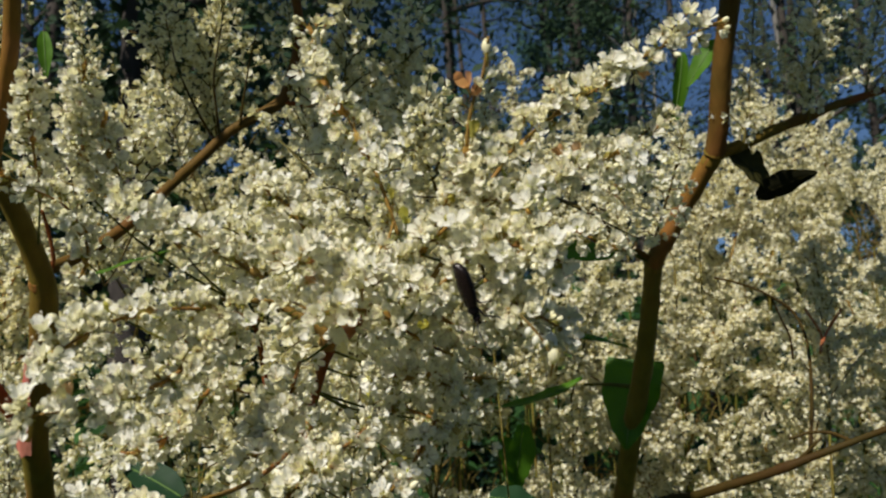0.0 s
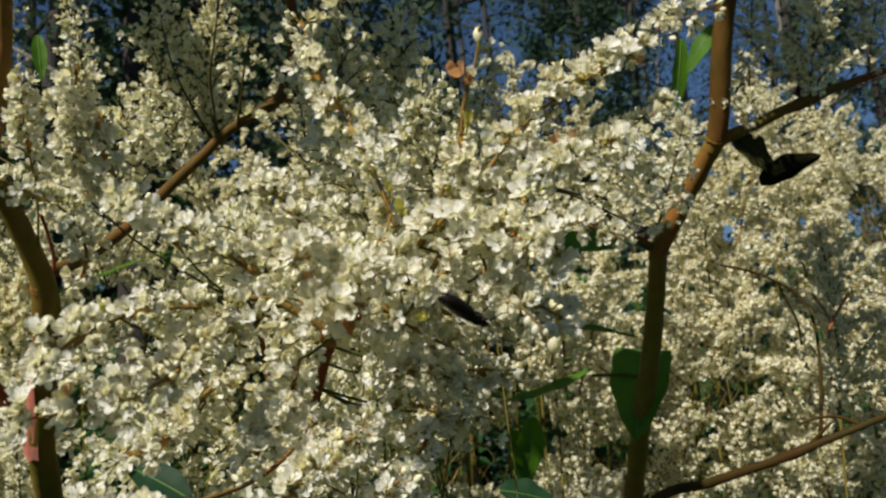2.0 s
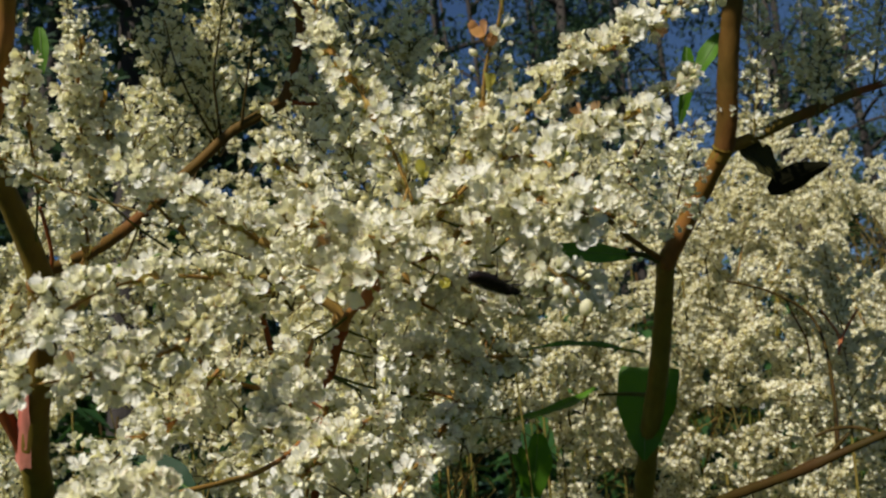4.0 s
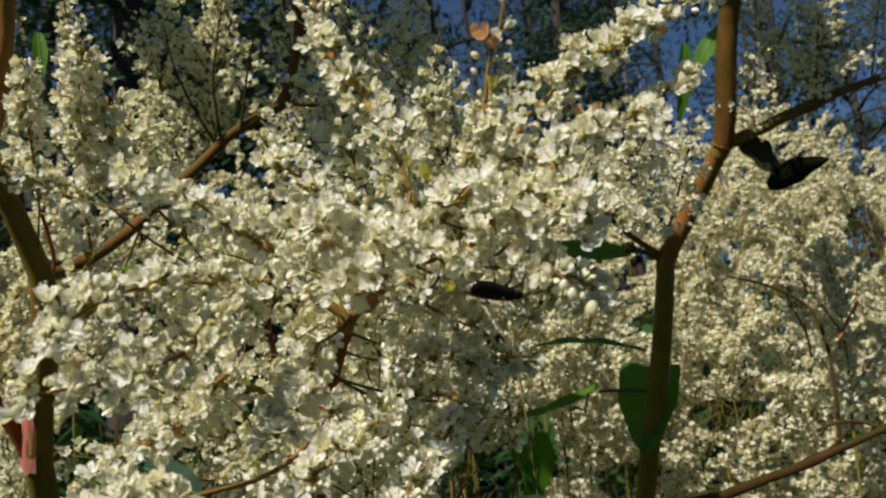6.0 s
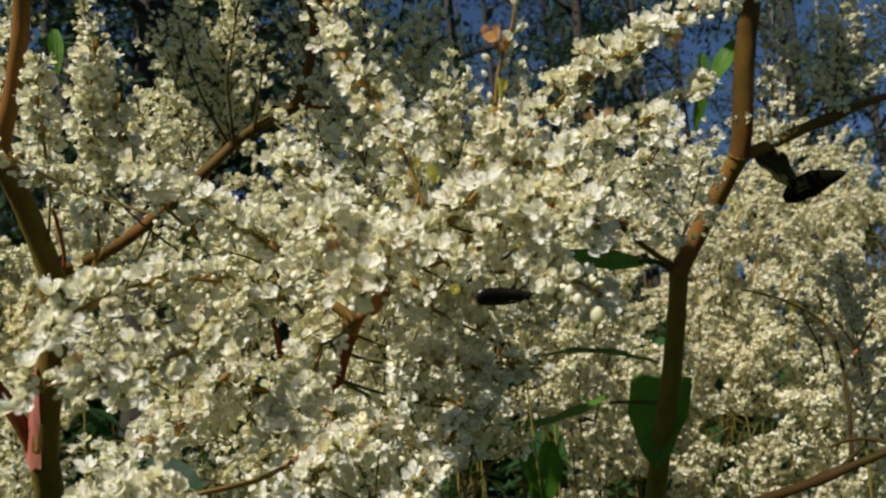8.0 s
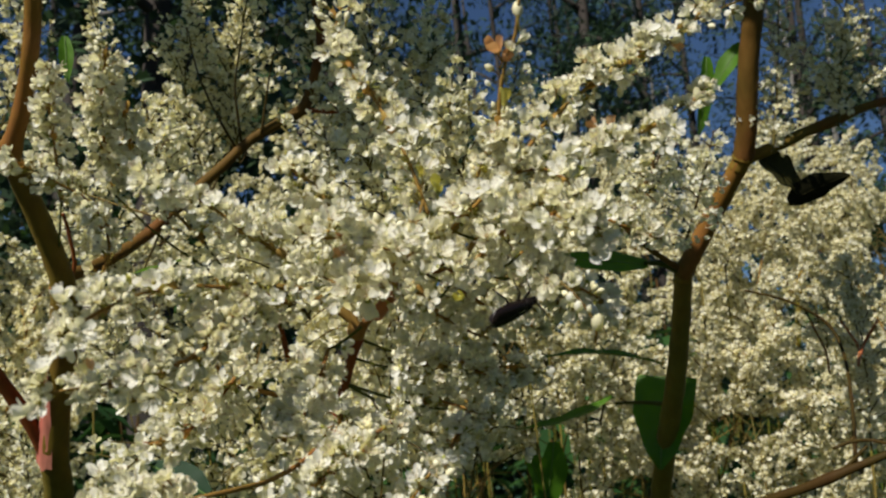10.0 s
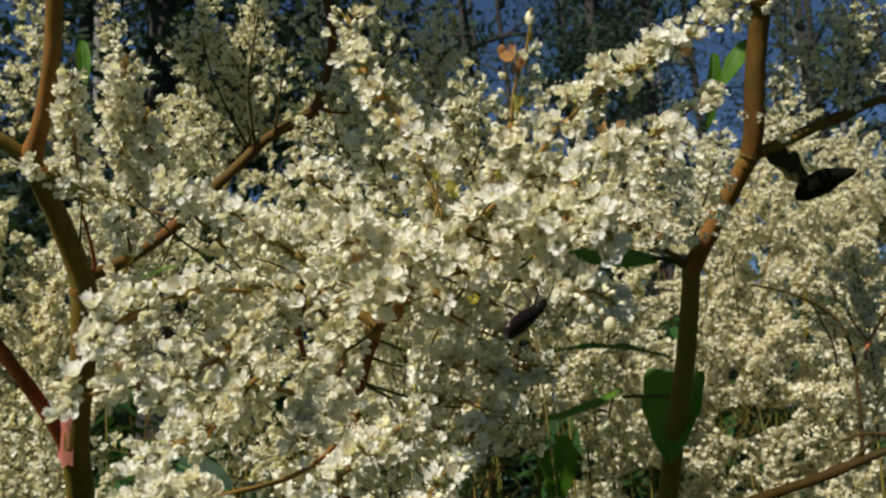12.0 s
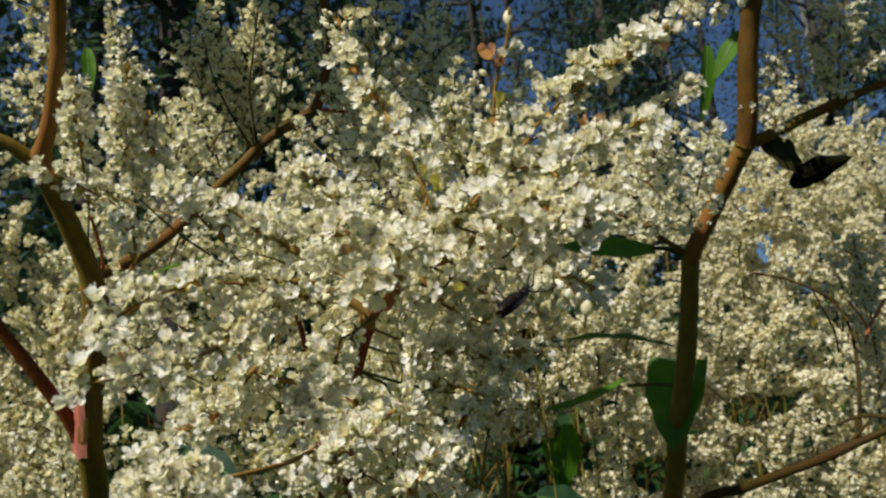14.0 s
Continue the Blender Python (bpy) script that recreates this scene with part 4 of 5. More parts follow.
stem_part(shoot, "twig", [(-0.0111, 0.1266, 1.5123), (-0.0102, 0.1250, 1.5151), (-0.0091, 0.1244, 1.5180), (-0.0082, 0.1244, 1.5206), (-0.0075, 0.1249, 1.5230)], 0.0004, 0.00015, M_RACHIS)
stem_part(shoot, "twig", [(-0.0034, 0.1248, 1.5134), (-0.0009, 0.1235, 1.5171), (0.0022, 0.1220, 1.5218), (0.0048, 0.1207, 1.5258), (0.0073, 0.1205, 1.5290)], 0.0004, 0.0003, M_RACHIS)
stem_part(shoot, "twig", [(-0.0222, 0.1438, 1.4960), (-0.0261, 0.1408, 1.4906), (-0.0295, 0.1332, 1.4880), (-0.0322, 0.1252, 1.4872), (-0.0369, 0.1193, 1.4865)], 0.0004, 0.0003, M_RACHIS)

# ---------------------------------------------------------------- near sprays
S1 = "creamy white flower spray on an orange-brown rachis"
S2 = "dense cluster of small open white flowers and round buds"
S3 = "upright spray tip with a dry orange petal and a yellow bud"
spray(S1, [(0.0081, 0.1228, 1.5311), (0.0155, 0.1230, 1.5369), (0.0224, 0.1245, 1.5413), (0.0301, 0.1267, 1.5466), (0.0414, 0.1300, 1.5522)], 0.0034, 0.0026, 26, size=1.08)
spray(S1, [(0.0100, 0.1216, 1.5255), (0.0165, 0.1233, 1.5285), (0.0244, 0.1258, 1.5320), (0.0335, 0.1299, 1.5388)], 0.0032, 0.0022, 26, size=1.08)
spray(S3, [(-0.0056, 0.1252, 1.5141), (-0.0030, 0.1216, 1.5191), (-0.0004, 0.1175, 1.5237), (0.0015, 0.1147, 1.5274), (0.0026, 0.1131, 1.5302)], 0.0034, 0.0016, 22, mix=(0.5, 0.25, 0.2, 0.05))
spray(S1, [(-0.0069, 0.1252, 1.5212), (-0.0096, 0.1251, 1.5298), (-0.0136, 0.1268, 1.5387), (-0.0178, 0.1296, 1.5473), (-0.0195, 0.1316, 1.5551)], 0.0034, 0.0024, 24, size=1.08)
spray(S2, [(-0.0016, 0.1213, 1.5134), (0.0035, 0.1158, 1.5168), (0.0089, 0.1127, 1.5171), (0.0135, 0.1110, 1.5147)], 0.0042, 0.0026, 36, size=1.25, mix=(0.66, 0.2, 0.13, 0.01))
spray(S2, [(-0.0039, 0.1207, 1.5180), (0.0029, 0.1169, 1.5230), (0.0079, 0.1148, 1.5234), (0.0120, 0.1123, 1.5195)], 0.0034, 0.0024, 30, size=1.25)
spray(S2, [(0.0030, 0.1206, 1.5113), (0.0077, 0.1190, 1.5084), (0.0120, 0.1173, 1.5061), (0.0154, 0.1164, 1.5053)], 0.0030, 0.0012, 26, size=1.25, mix=(0.5, 0.2, 0.3, 0.0))
spray(S2, [(-0.0054, 0.1212, 1.5140), (-0.0113, 0.1170, 1.5149), (-0.0167, 0.1139, 1.5159), (-0.0221, 0.1118, 1.5160)], 0.0048, 0.0034, 40, size=1.25, mix=(0.62, 0.24, 0.12, 0.02))
spray(S2, [(-0.0063, 0.1150, 1.5082), (-0.0107, 0.1118, 1.5098), (-0.0162, 0.1107, 1.5097), (-0.0212, 0.1113, 1.5122)], 0.0034, 0.0028, 32, size=1.25)
spray(S2, [(0.0042, 0.1147, 1.5133), (0.0073, 0.1136, 1.5104), (0.0104, 0.1134, 1.5085), (0.0134, 0.1137, 1.5067)], 0.0028, 0.0014, 24, size=1.2, mix=(0.6, 0.2, 0.2, 0.0))
spray(S2, [(0.0081, 0.1272, 1.5113), (0.0110, 0.1245, 1.5093), (0.0138, 0.1227, 1.5079), (0.0166, 0.1230, 1.5063)], 0.0021, 0.0018, 34, size=1.25, mix=(0.62, 0.2, 0.18, 0.0))
spray(S2, [(0.0214, 0.1556, 1.5266), (0.0248, 0.1549, 1.5246), (0.0285, 0.1552, 1.5231), (0.0320, 0.1561, 1.5236)], 0.0023, 0.0019, 26, size=1.25, mix=(0.5, 0.25, 0.25, 0.0))
spray(S1, [(-0.0111, 0.1339, 1.4960), (-0.0147, 0.1221, 1.4930), (-0.0183, 0.1164, 1.4901), (-0.0218, 0.1128, 1.4870)], 0.0032, 0.0022, 24, size=1.15)
spray(S1, [(-0.0027, 0.1399, 1.4957), (-0.0057, 0.1285, 1.4907), (-0.0092, 0.1219, 1.4868), (-0.0125, 0.1185, 1.4825)], 0.0030, 0.0022, 22, size=1.15)
spray(S1, [(-0.0247, 0.1207, 1.5097), (-0.0294, 0.1156, 1.5108), (-0.0343, 0.1105, 1.5107), (-0.0390, 0.1047, 1.5089), (-0.0436, 0.0997, 1.5050)], 0.0036, 0.0024, 30, size=1.08)
spray(S1, [(-0.0273, 0.1189, 1.5088), (-0.0302, 0.1131, 1.5063), (-0.0329, 0.1086, 1.5027), (-0.0374, 0.1049, 1.5002), (-0.0474, 0.1012, 1.4987)], 0.0034, 0.0024, 28, size=1.08)
spray(S1, [(-0.0247, 0.1210, 1.5154), (-0.0296, 0.1195, 1.5187), (-0.0345, 0.1180, 1.5224), (-0.0411, 0.1175, 1.5262)], 0.0030, 0.0020, 26, size=1.08)
spray(S2, [(-0.0180, 0.1225, 1.5192), (-0.0208, 0.1217, 1.5245), (-0.0242, 0.1233, 1.5274), (-0.0269, 0.1249, 1.5304)], 0.0030, 0.0018, 24, size=1.25)
spray(S2, [(-0.0213, 0.1286, 1.5044), (-0.0220, 0.1232, 1.4995), (-0.0235, 0.1197, 1.4960), (-0.0255, 0.1162, 1.4918)], 0.0034, 0.0024, 28, size=1.25)
spray(S1, [(-0.0319, 0.1286, 1.5036), (-0.0363, 0.1255, 1.4972), (-0.0394, 0.1239, 1.4943), (-0.0432, 0.1231, 1.4933)], 0.0030, 0.0018, 22, size=1.08)
spray(S2, [(-0.0325, 0.1157, 1.4810), (-0.0349, 0.1103, 1.4836), (-0.0374, 0.1060, 1.4859), (-0.0401, 0.1038, 1.4868)], 0.0046, 0.0032, 46, size=1.25)
spray(S1, [(-0.0130, 0.1361, 1.5021), (-0.0061, 0.1371, 1.5022), (0.0009, 0.1391, 1.5016), (0.0081, 0.1411, 1.5011)], 0.0030, 0.0022, 38, size=1.08)
spray(S1, [(-0.0205, 0.1395, 1.4983), (-0.0221, 0.1392, 1.4934), (-0.0235, 0.1389, 1.4883), (-0.0250, 0.1388, 1.4814)], 0.0032, 0.0022, 20, size=1.08)
spray(S1, [(-0.0574, 0.1468, 1.5328), (-0.0567, 0.1408, 1.5387), (-0.0544, 0.1332, 1.5436), (-0.0510, 0.1264, 1.5485)], 0.0030, 0.0030, 44, size=1.08)
spray(S1, [(-0.0682, 0.1517, 1.5340), (-0.0668, 0.1456, 1.5411), (-0.0653, 0.1399, 1.5458), (-0.0639, 0.1362, 1.5509)], 0.0026, 0.0020, 26, size=1.08)
spray(S1, [(-0.0434, 0.1480, 1.5243), (-0.0493, 0.1429, 1.5319), (-0.0518, 0.1380, 1.5380), (-0.0515, 0.1353, 1.5424)], 0.0036, 0.0020, 24, size=1.08)
spray(S1, [(-0.0605, 0.1488, 1.5189), (-0.0570, 0.1440, 1.5238), (-0.0580, 0.1392, 1.5294), (-0.0632, 0.1346, 1.5327), (-0.0668, 0.1314, 1.5345)], 0.0032, 0.0024, 22, size=1.08)
# shaded sprays behind the beetle's perch
S4 = "half-shaded cream flower spray behind the beetle's perch"
spray(S4, [(-0.0114, 0.1324, 1.5115), (-0.0068, 0.1299, 1.5085), (-0.0028, 0.1283, 1.5059), (0.0011, 0.1277, 1.5038)], 0.0030, 0.0020, 26, size=1.08)
spray(S4, [(-0.0050, 0.1290, 1.5126), (-0.0010, 0.1276, 1.5095), (0.0029, 0.1270, 1.5071), (0.0068, 0.1273, 1.5055)], 0.0028, 0.0018, 26, size=1.08)
spray(S4, [(-0.0098, 0.1400, 1.5039), (-0.0050, 0.1362, 1.5023), (-0.0008, 0.1345, 1.5004), (0.0025, 0.1340, 1.4979)], 0.0030, 0.0020, 26, size=1.08)
spray(S4, [(-0.0139, 0.1455, 1.4971), (-0.0087, 0.1413, 1.4974), (-0.0038, 0.1385, 1.4961), (-0.0000, 0.1379, 1.4941)], 0.0030, 0.0020, 24, size=1.08)


def cluster(label, place, spread, count, size, toward=(-0.1, -1, 0.35), buds=0):
    """A knot of large open flowers that look one way, with a few buds beside them."""
    place = Vector(place)
    ob = thing("flower_cluster", place, label, "flowers", "flower clusters")
    for k in range(count + buds):
        q = Vector((rng.gauss(0, 1), rng.gauss(0, 0.5), rng.gauss(0, 1))) * spread * 0.6
        mesh = (rng.choice(OPEN) if rng.random() < 0.7 else rng.choice(HALF)) if k < count else rng.choice(BUDS)
        axis = Vector(toward) + q.normalized() * 0.9 + Vector((rng.gauss(0, 0.2), rng.gauss(0, 0.2), rng.gauss(0, 0.2)))
        m = axis_pose(q, axis, rng.uniform(0, 360), size * rng.uniform(0.66, 0.94))
        if free(place + q):
            part(flower_name(mesh), mesh, ob, m)
    return ob


C1, C2 = "knot of large fresh white flowers, wide open", "little knot of white flowers and round buds"
for label, place, spread, count, size, buds in (
        (C1, (0.0022, 0.1107, 1.5171), 0.0026, 12, 1.0, 2), (C1, (0.0068, 0.1098, 1.5159), 0.0026, 10, 1.0, 3), (C2, (0.0116, 0.1093, 1.5158), 0.0022, 7, 0.95, 5), (C2, (-0.0074, 0.1142, 1.5280), 0.0016, 4, 1.0, 2), (C1, (0.0048, 0.1125, 1.5259), 0.0024, 8, 0.95, 2),
        (C1, (-0.0401, 0.1156, 1.5251), 0.0022, 8, 0.95, 2), (C1, (-0.0430, 0.0987, 1.5050), 0.0018, 6, 1.05, 1), (C1, (-0.0411, 0.1019, 1.5077), 0.0024, 9, 0.95, 1), (C1, (-0.0224, 0.1191, 1.4996), 0.0026, 12, 0.95, 2), (C1, (-0.0239, 0.1176, 1.4961), 0.0024, 9, 0.95, 3),
        (C1, (-0.0182, 0.1293, 1.5494), 0.0026, 8, 1.0, 1), (C1, (0.0230, 0.1213, 1.5423), 0.0022, 8, 0.95, 2), (C1, (0.0343, 0.1262, 1.5503), 0.0026, 10, 0.95, 1), (C1, (-0.0106, 0.1102, 1.5133), 0.0026, 10, 0.95, 2), (C1, (-0.0180, 0.1088, 1.5158), 0.0028, 12, 0.95, 2),
        (C1, (-0.0397, 0.1023, 1.4866), 0.0030, 14, 1.0, 2), (C1, (-0.0367, 0.1027, 1.4874), 0.0030, 15, 1.0, 1), (C1, (-0.0337, 0.1028, 1.4863), 0.0030, 14, 1.0, 2), (C2, (-0.0358, 0.1021, 1.4852), 0.0028, 12, 0.95, 4),
        (C1, (0.0076, 0.1118, 1.5093), 0.0022, 8, 0.95, 2), (C1, (0.0091, 0.1117, 1.5134), 0.0024, 8, 0.95, 2),
        (C2, (-0.0037, 0.1145, 1.5119), 0.0020, 6, 0.9, 3), (C1, (0.0067, 0.1167, 1.5100), 0.0020, 6, 0.95, 1), (C2, (0.0256, 0.1239, 1.5313), 0.0020, 6, 0.95, 2), (C1, (-0.0357, 0.1019, 1.5006), 0.0026, 10, 0.9, 2), (C2, (-0.0307, 0.1101, 1.5061), 0.0022, 7, 0.9, 4),
        (C2, (-0.0236, 0.1206, 1.5255), 0.0020, 5, 0.95, 5), (C1, (-0.0461, 0.0995, 1.4991), 0.0022, 7, 0.95, 1), (C2, (-0.0113, 0.1272, 1.5356), 0.0022, 6, 0.95, 2), (C2, (0.0156, 0.1207, 1.5390), 0.0020, 6, 0.95, 2), (C1, (-0.0121, 0.1120, 1.5083), 0.0024, 8, 0.9, 1)):
    cluster(label, place, spread, count, size, buds=buds)
PEARL = bud_mesh("flower_bud", 1.1, M_PETAL, 9)
pearls = thing("bud_cluster", (0.0088, 0.1047, 1.5064), "round pearl-white unopened buds hanging below the flowers", "flowers")
for place, size in (((0.0089, 0.1037, 1.5044), 0.85), ((0.0108, 0.1041, 1.5024), 1.25), ((0.0101, 0.1041, 1.5043), 0.55), ((0.0082, 0.1043, 1.5055), 0.8)):
    part("bud", PEARL, pearls, axis_pose(Vector(place) - pearls.location, (0.1, -0.5, 0.7), rng.uniform(0, 360), size))
stem_part(pearls, "stalk", [(0.0076, 0.1059, 1.5080), (0.0089, 0.1052, 1.5064), (0.0101, 0.1050, 1.5046), (0.0110, 0.1049, 1.5027)], 0.0002, 0.00012, M_RACHIS_GREEN)

# rolled dry bracts and yellow-green fading flowers among the white ones
stem_part(shoot, "dry_bract", [(-0.0140, 0.1219, 1.5077), (-0.0127, 0.1197, 1.5088), (-0.0113, 0.1183, 1.5102)], 0.0009, 0.0008, M_BRACT_PINK, "rolled salmon-coloured dry bract")
stem_part(shoot, "dry_bract", [(-0.0123, 0.1249, 1.5107), (-0.0115, 0.1242, 1.5114), (-0.0105, 0.1241, 1.5121)], 0.00065, 0.0004, M_RACHIS, "rolled rust-brown dry bract")
fading = thing("faded_flower", (-0.0052, 0.1102, 1.5203), "yellow-green fading flowers among the white ones", "flowers")
for place, axis, size in (((-0.0052, 0.1092, 1.5200), (0.1, -1, 0.4), 1.1), ((-0.0033, 0.1110, 1.5076), (-0.2, -1, 0.2), 0.9)):
    part("flower", FADED[0], fading, axis_pose(Vector(place) - fading.location, axis, rng.uniform(0, 360), size))

# dry orange petal, yellow bud and a few buds at the upright tip
tip = thing("faded_flower", (0.0026, 0.1131, 1.5302), "dry orange and yellow faded flowers at a spray tip", "flowers")
stem_part(tip, "rachis", [(0.0026, 0.1131, 1.5302), (0.0030, 0.1115, 1.5330), (0.0038, 0.1098, 1.5358), (0.0049, 0.1080, 1.5381), (0.0055, 0.1057, 1.5416)], 0.00028, 0.00018, M_RACHIS)
for place, mesh, axis, size in (((0.0028, 0.1091, 1.5366), FADED[1], (-0.3, -0.9, 0.5), 1.15), ((0.0034, 0.1096, 1.5357), FADED[1], (0.3, -0.8, 0.3), 0.8), ((0.0034, 0.1125, 1.5313), FADED[0], (0.1, -0.7, 0.9), 1.1), ((0.0054, 0.1082, 1.5374), HALF[1], (0.7, -0.6, 0.5), 0.75),
                                ((0.0045, 0.1086, 1.5365), HALF[2], (-0.2, -0.9, 0.3), 0.7), ((0.0053, 0.1067, 1.5399), BUDS[2], (0, -0.1, 1), 1.2), ((0.0021, 0.1104, 1.5349), PEARL, (-0.8, -0.4, 0.5), 0.75), ((0.0017, 0.1111, 1.5332), PEARL, (-0.6, -0.4, 0.6), 0.6), ((0.0052, 0.1119, 1.5323), HALF[0], (0.8, -0.5, 0.3), 0.75), ((0.0038, 0.1105, 1.5343), BUDS[1], (0.6, -0.4, 0.5), 0.8)):
    part(flower_name(mesh), mesh, tip, axis_pose(Vector(place) - tip.location, axis, rng.uniform(0, 360), size))

# ---------------------------------------------------------------- panicles in the middle distance
P1 = "shaded cream flower panicle on thin olive branches"
P2 = "cream white flower panicle in sunlight"
# few pale petals here: shade is put into the blossom colour
panicle(P1, (-0.0561, 0.2253, 1.5623), (-0.0513, 0.2157, 1.6024), 0.020, 24, seed=31, fresh=0.2)
panicle(P1, (-0.0645, 0.2265, 1.5550), (-0.0658, 0.2175, 1.6043), 0.020, 22, seed=32, fresh=0.2)
panicle(P1, (-0.0231, 0.1908, 1.5429), (-0.0172, 0.1754, 1.5806), 0.022, 24, seed=33, fresh=0.2)
panicle(P1, (-0.0089, 0.1960, 1.5424), (-0.0061, 0.1809, 1.5778), 0.020, 22, seed=34, fresh=0.2)
panicle(P1, (-0.0346, 0.2363, 1.5567), (-0.0388, 0.2219, 1.6086), 0.018, 18, seed=35, fresh=0.2)
panicle(P1, (0.0078, 0.2064, 1.5406), (0.0130, 0.1917, 1.5729), 0.010, 14, seed=36, fresh=0.2)
panicle(P1, (-0.0916, 0.2333, 1.5630), (-0.0881, 0.2078, 1.6009), 0.013, 14, seed=37, fresh=0.2)
panicle(P1, (0.0825, 0.2390, 1.5606), (0.0854, 0.2284, 1.5994), 0.012, 14, seed=38, fresh=0.2)
panicle(P1, (0.1026, 0.2429, 1.5682), (0.1053, 0.2271, 1.6086), 0.020, 20, seed=39, fresh=0.2)
panicle(P1, (0.1232, 0.2518, 1.5768), (0.1272, 0.2361, 1.6164), 0.016, 14, seed=40, fresh=0.2)
panicle(P1, (-0.1176, 0.2226, 1.5682), (-0.1091, 0.2058, 1.6160), 0.018, 18, seed=52, fresh=0.2)
panicle(P2, (0.0529, 0.2255, 1.5340), (0.0538, 0.1945, 1.5532), 0.010, 12, seed=41)
panicle(P2, (0.0366, 0.2016, 1.5382), (0.0408, 0.1800, 1.5485), 0.012, 12, seed=42)
panicle(P2, (-0.0213, 0.1801, 1.4756), (-0.0093, 0.1601, 1.5101), 0.030, 16, seed=43, low=True)
panicle(P2, (-0.0062, 0.1964, 1.4671), (0.0033, 0.1706, 1.5073), 0.022, 16, seed=44, low=True)
panicle(P2, (-0.0559, 0.1860, 1.4691), (-0.0564, 0.1660, 1.5041), 0.024, 14, seed=45, low=True)
panicle(P2, (-0.0412, 0.1888, 1.5211), (-0.0428, 0.1722, 1.5315), 0.022, 14, seed=46, low=True)
panicle(P2, (-0.0101, 0.1737, 1.5220), (-0.0192, 0.1603, 1.5441), 0.026, 15, seed=47, low=True)
panicle(P2, (0.0076, 0.1693, 1.5160), (0.0037, 0.1517, 1.5339), 0.012, 14, seed=48, low=True)
panicle(P2, (-0.1298, 0.2780, 1.4612), (-0.1216, 0.2507, 1.5118), 0.026, 13, seed=50, low=True)
panicle(P2, (-0.0892, 0.2379, 1.5303), (-0.0926, 0.2146, 1.5524), 0.026, 13, seed=51)

for i, (base, top, w) in enumerate((
        ((-0.0926, 0.2469, 1.5083), (-0.0939, 0.2405, 1.5247), 0.022), 
        ((-0.0285, 0.1649, 1.5119), (-0.0340, 0.1525, 1.5287), 0.026), ((-0.0149, 0.1559, 1.5044), (-0.0213, 0.1441, 1.5166), 0.022), ((-0.0468, 0.1625, 1.4922), (-0.0466, 0.1503, 1.5076), 0.024),
        ((-0.0317, 0.1642, 1.4800), (-0.0346, 0.1520, 1.4950), 0.024),
        ((0.0499, 0.3726, 1.4349), (0.0464, 0.3579, 1.4674), 0.024), ((-0.0012, 0.1666, 1.5361), (-0.0024, 0.1591, 1.5528), 0.018), ((-0.0618, 0.1859, 1.5416), (-0.0617, 0.1736, 1.5569), 0.018))):
    panicle(P2, base, top, w, 14, seed=200 + i, low=i not in (6, 7), fresh=0.3 if i < 1 else 0.6)

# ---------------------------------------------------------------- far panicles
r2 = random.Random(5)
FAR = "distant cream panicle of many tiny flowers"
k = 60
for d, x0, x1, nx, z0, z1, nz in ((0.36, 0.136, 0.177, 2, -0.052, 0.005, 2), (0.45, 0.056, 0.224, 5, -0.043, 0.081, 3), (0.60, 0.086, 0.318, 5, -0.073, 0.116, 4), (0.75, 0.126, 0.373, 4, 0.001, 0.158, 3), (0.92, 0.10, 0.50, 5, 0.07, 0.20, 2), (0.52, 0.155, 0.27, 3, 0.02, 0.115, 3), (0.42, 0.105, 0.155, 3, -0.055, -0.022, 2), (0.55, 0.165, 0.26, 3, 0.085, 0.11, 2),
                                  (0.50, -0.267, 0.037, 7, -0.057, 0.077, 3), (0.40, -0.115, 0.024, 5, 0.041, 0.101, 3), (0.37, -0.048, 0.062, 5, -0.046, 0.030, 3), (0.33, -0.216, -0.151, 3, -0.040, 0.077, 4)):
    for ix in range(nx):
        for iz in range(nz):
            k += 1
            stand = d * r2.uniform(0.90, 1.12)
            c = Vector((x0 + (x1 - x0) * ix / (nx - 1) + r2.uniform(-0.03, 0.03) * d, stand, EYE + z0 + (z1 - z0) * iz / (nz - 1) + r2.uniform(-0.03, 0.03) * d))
            lean = Vector((r2.uniform(-0.5, 0.5), r2.uniform(-0.4, 0.4), 1)).normalized()
            h = r2.uniform(0.07, 0.11)
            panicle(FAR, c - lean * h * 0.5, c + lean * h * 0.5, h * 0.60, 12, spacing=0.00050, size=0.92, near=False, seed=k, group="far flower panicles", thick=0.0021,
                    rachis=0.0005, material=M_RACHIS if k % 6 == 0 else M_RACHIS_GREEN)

# ---------------------------------------------------------------- loose leaves of the plants behind
back = thing("knotweed_foliage", (0.2940, 0.9752, 1.0277), "blue-green knotweed leaves among the distant blossoms", "leaves")
stem_part(back, "cane", [(0.2940, 0.9752, 1.0277), (0.2640, 0.7730, 1.3885), (0.2473, 0.6960, 1.5056), (0.2491, 0.6512, 1.6088)], 0.004, 0.002, M_STEM_GREEN)
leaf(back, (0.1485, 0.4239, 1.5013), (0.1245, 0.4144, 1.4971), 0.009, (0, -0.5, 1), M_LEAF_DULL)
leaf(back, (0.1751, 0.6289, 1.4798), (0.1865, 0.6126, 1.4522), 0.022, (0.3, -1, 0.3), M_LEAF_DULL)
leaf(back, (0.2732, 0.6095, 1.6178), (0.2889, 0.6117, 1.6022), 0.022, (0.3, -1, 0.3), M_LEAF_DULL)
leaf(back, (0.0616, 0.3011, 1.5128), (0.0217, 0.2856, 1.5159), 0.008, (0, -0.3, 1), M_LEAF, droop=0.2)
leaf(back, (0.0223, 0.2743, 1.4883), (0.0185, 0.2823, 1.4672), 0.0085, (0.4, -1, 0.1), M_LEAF)
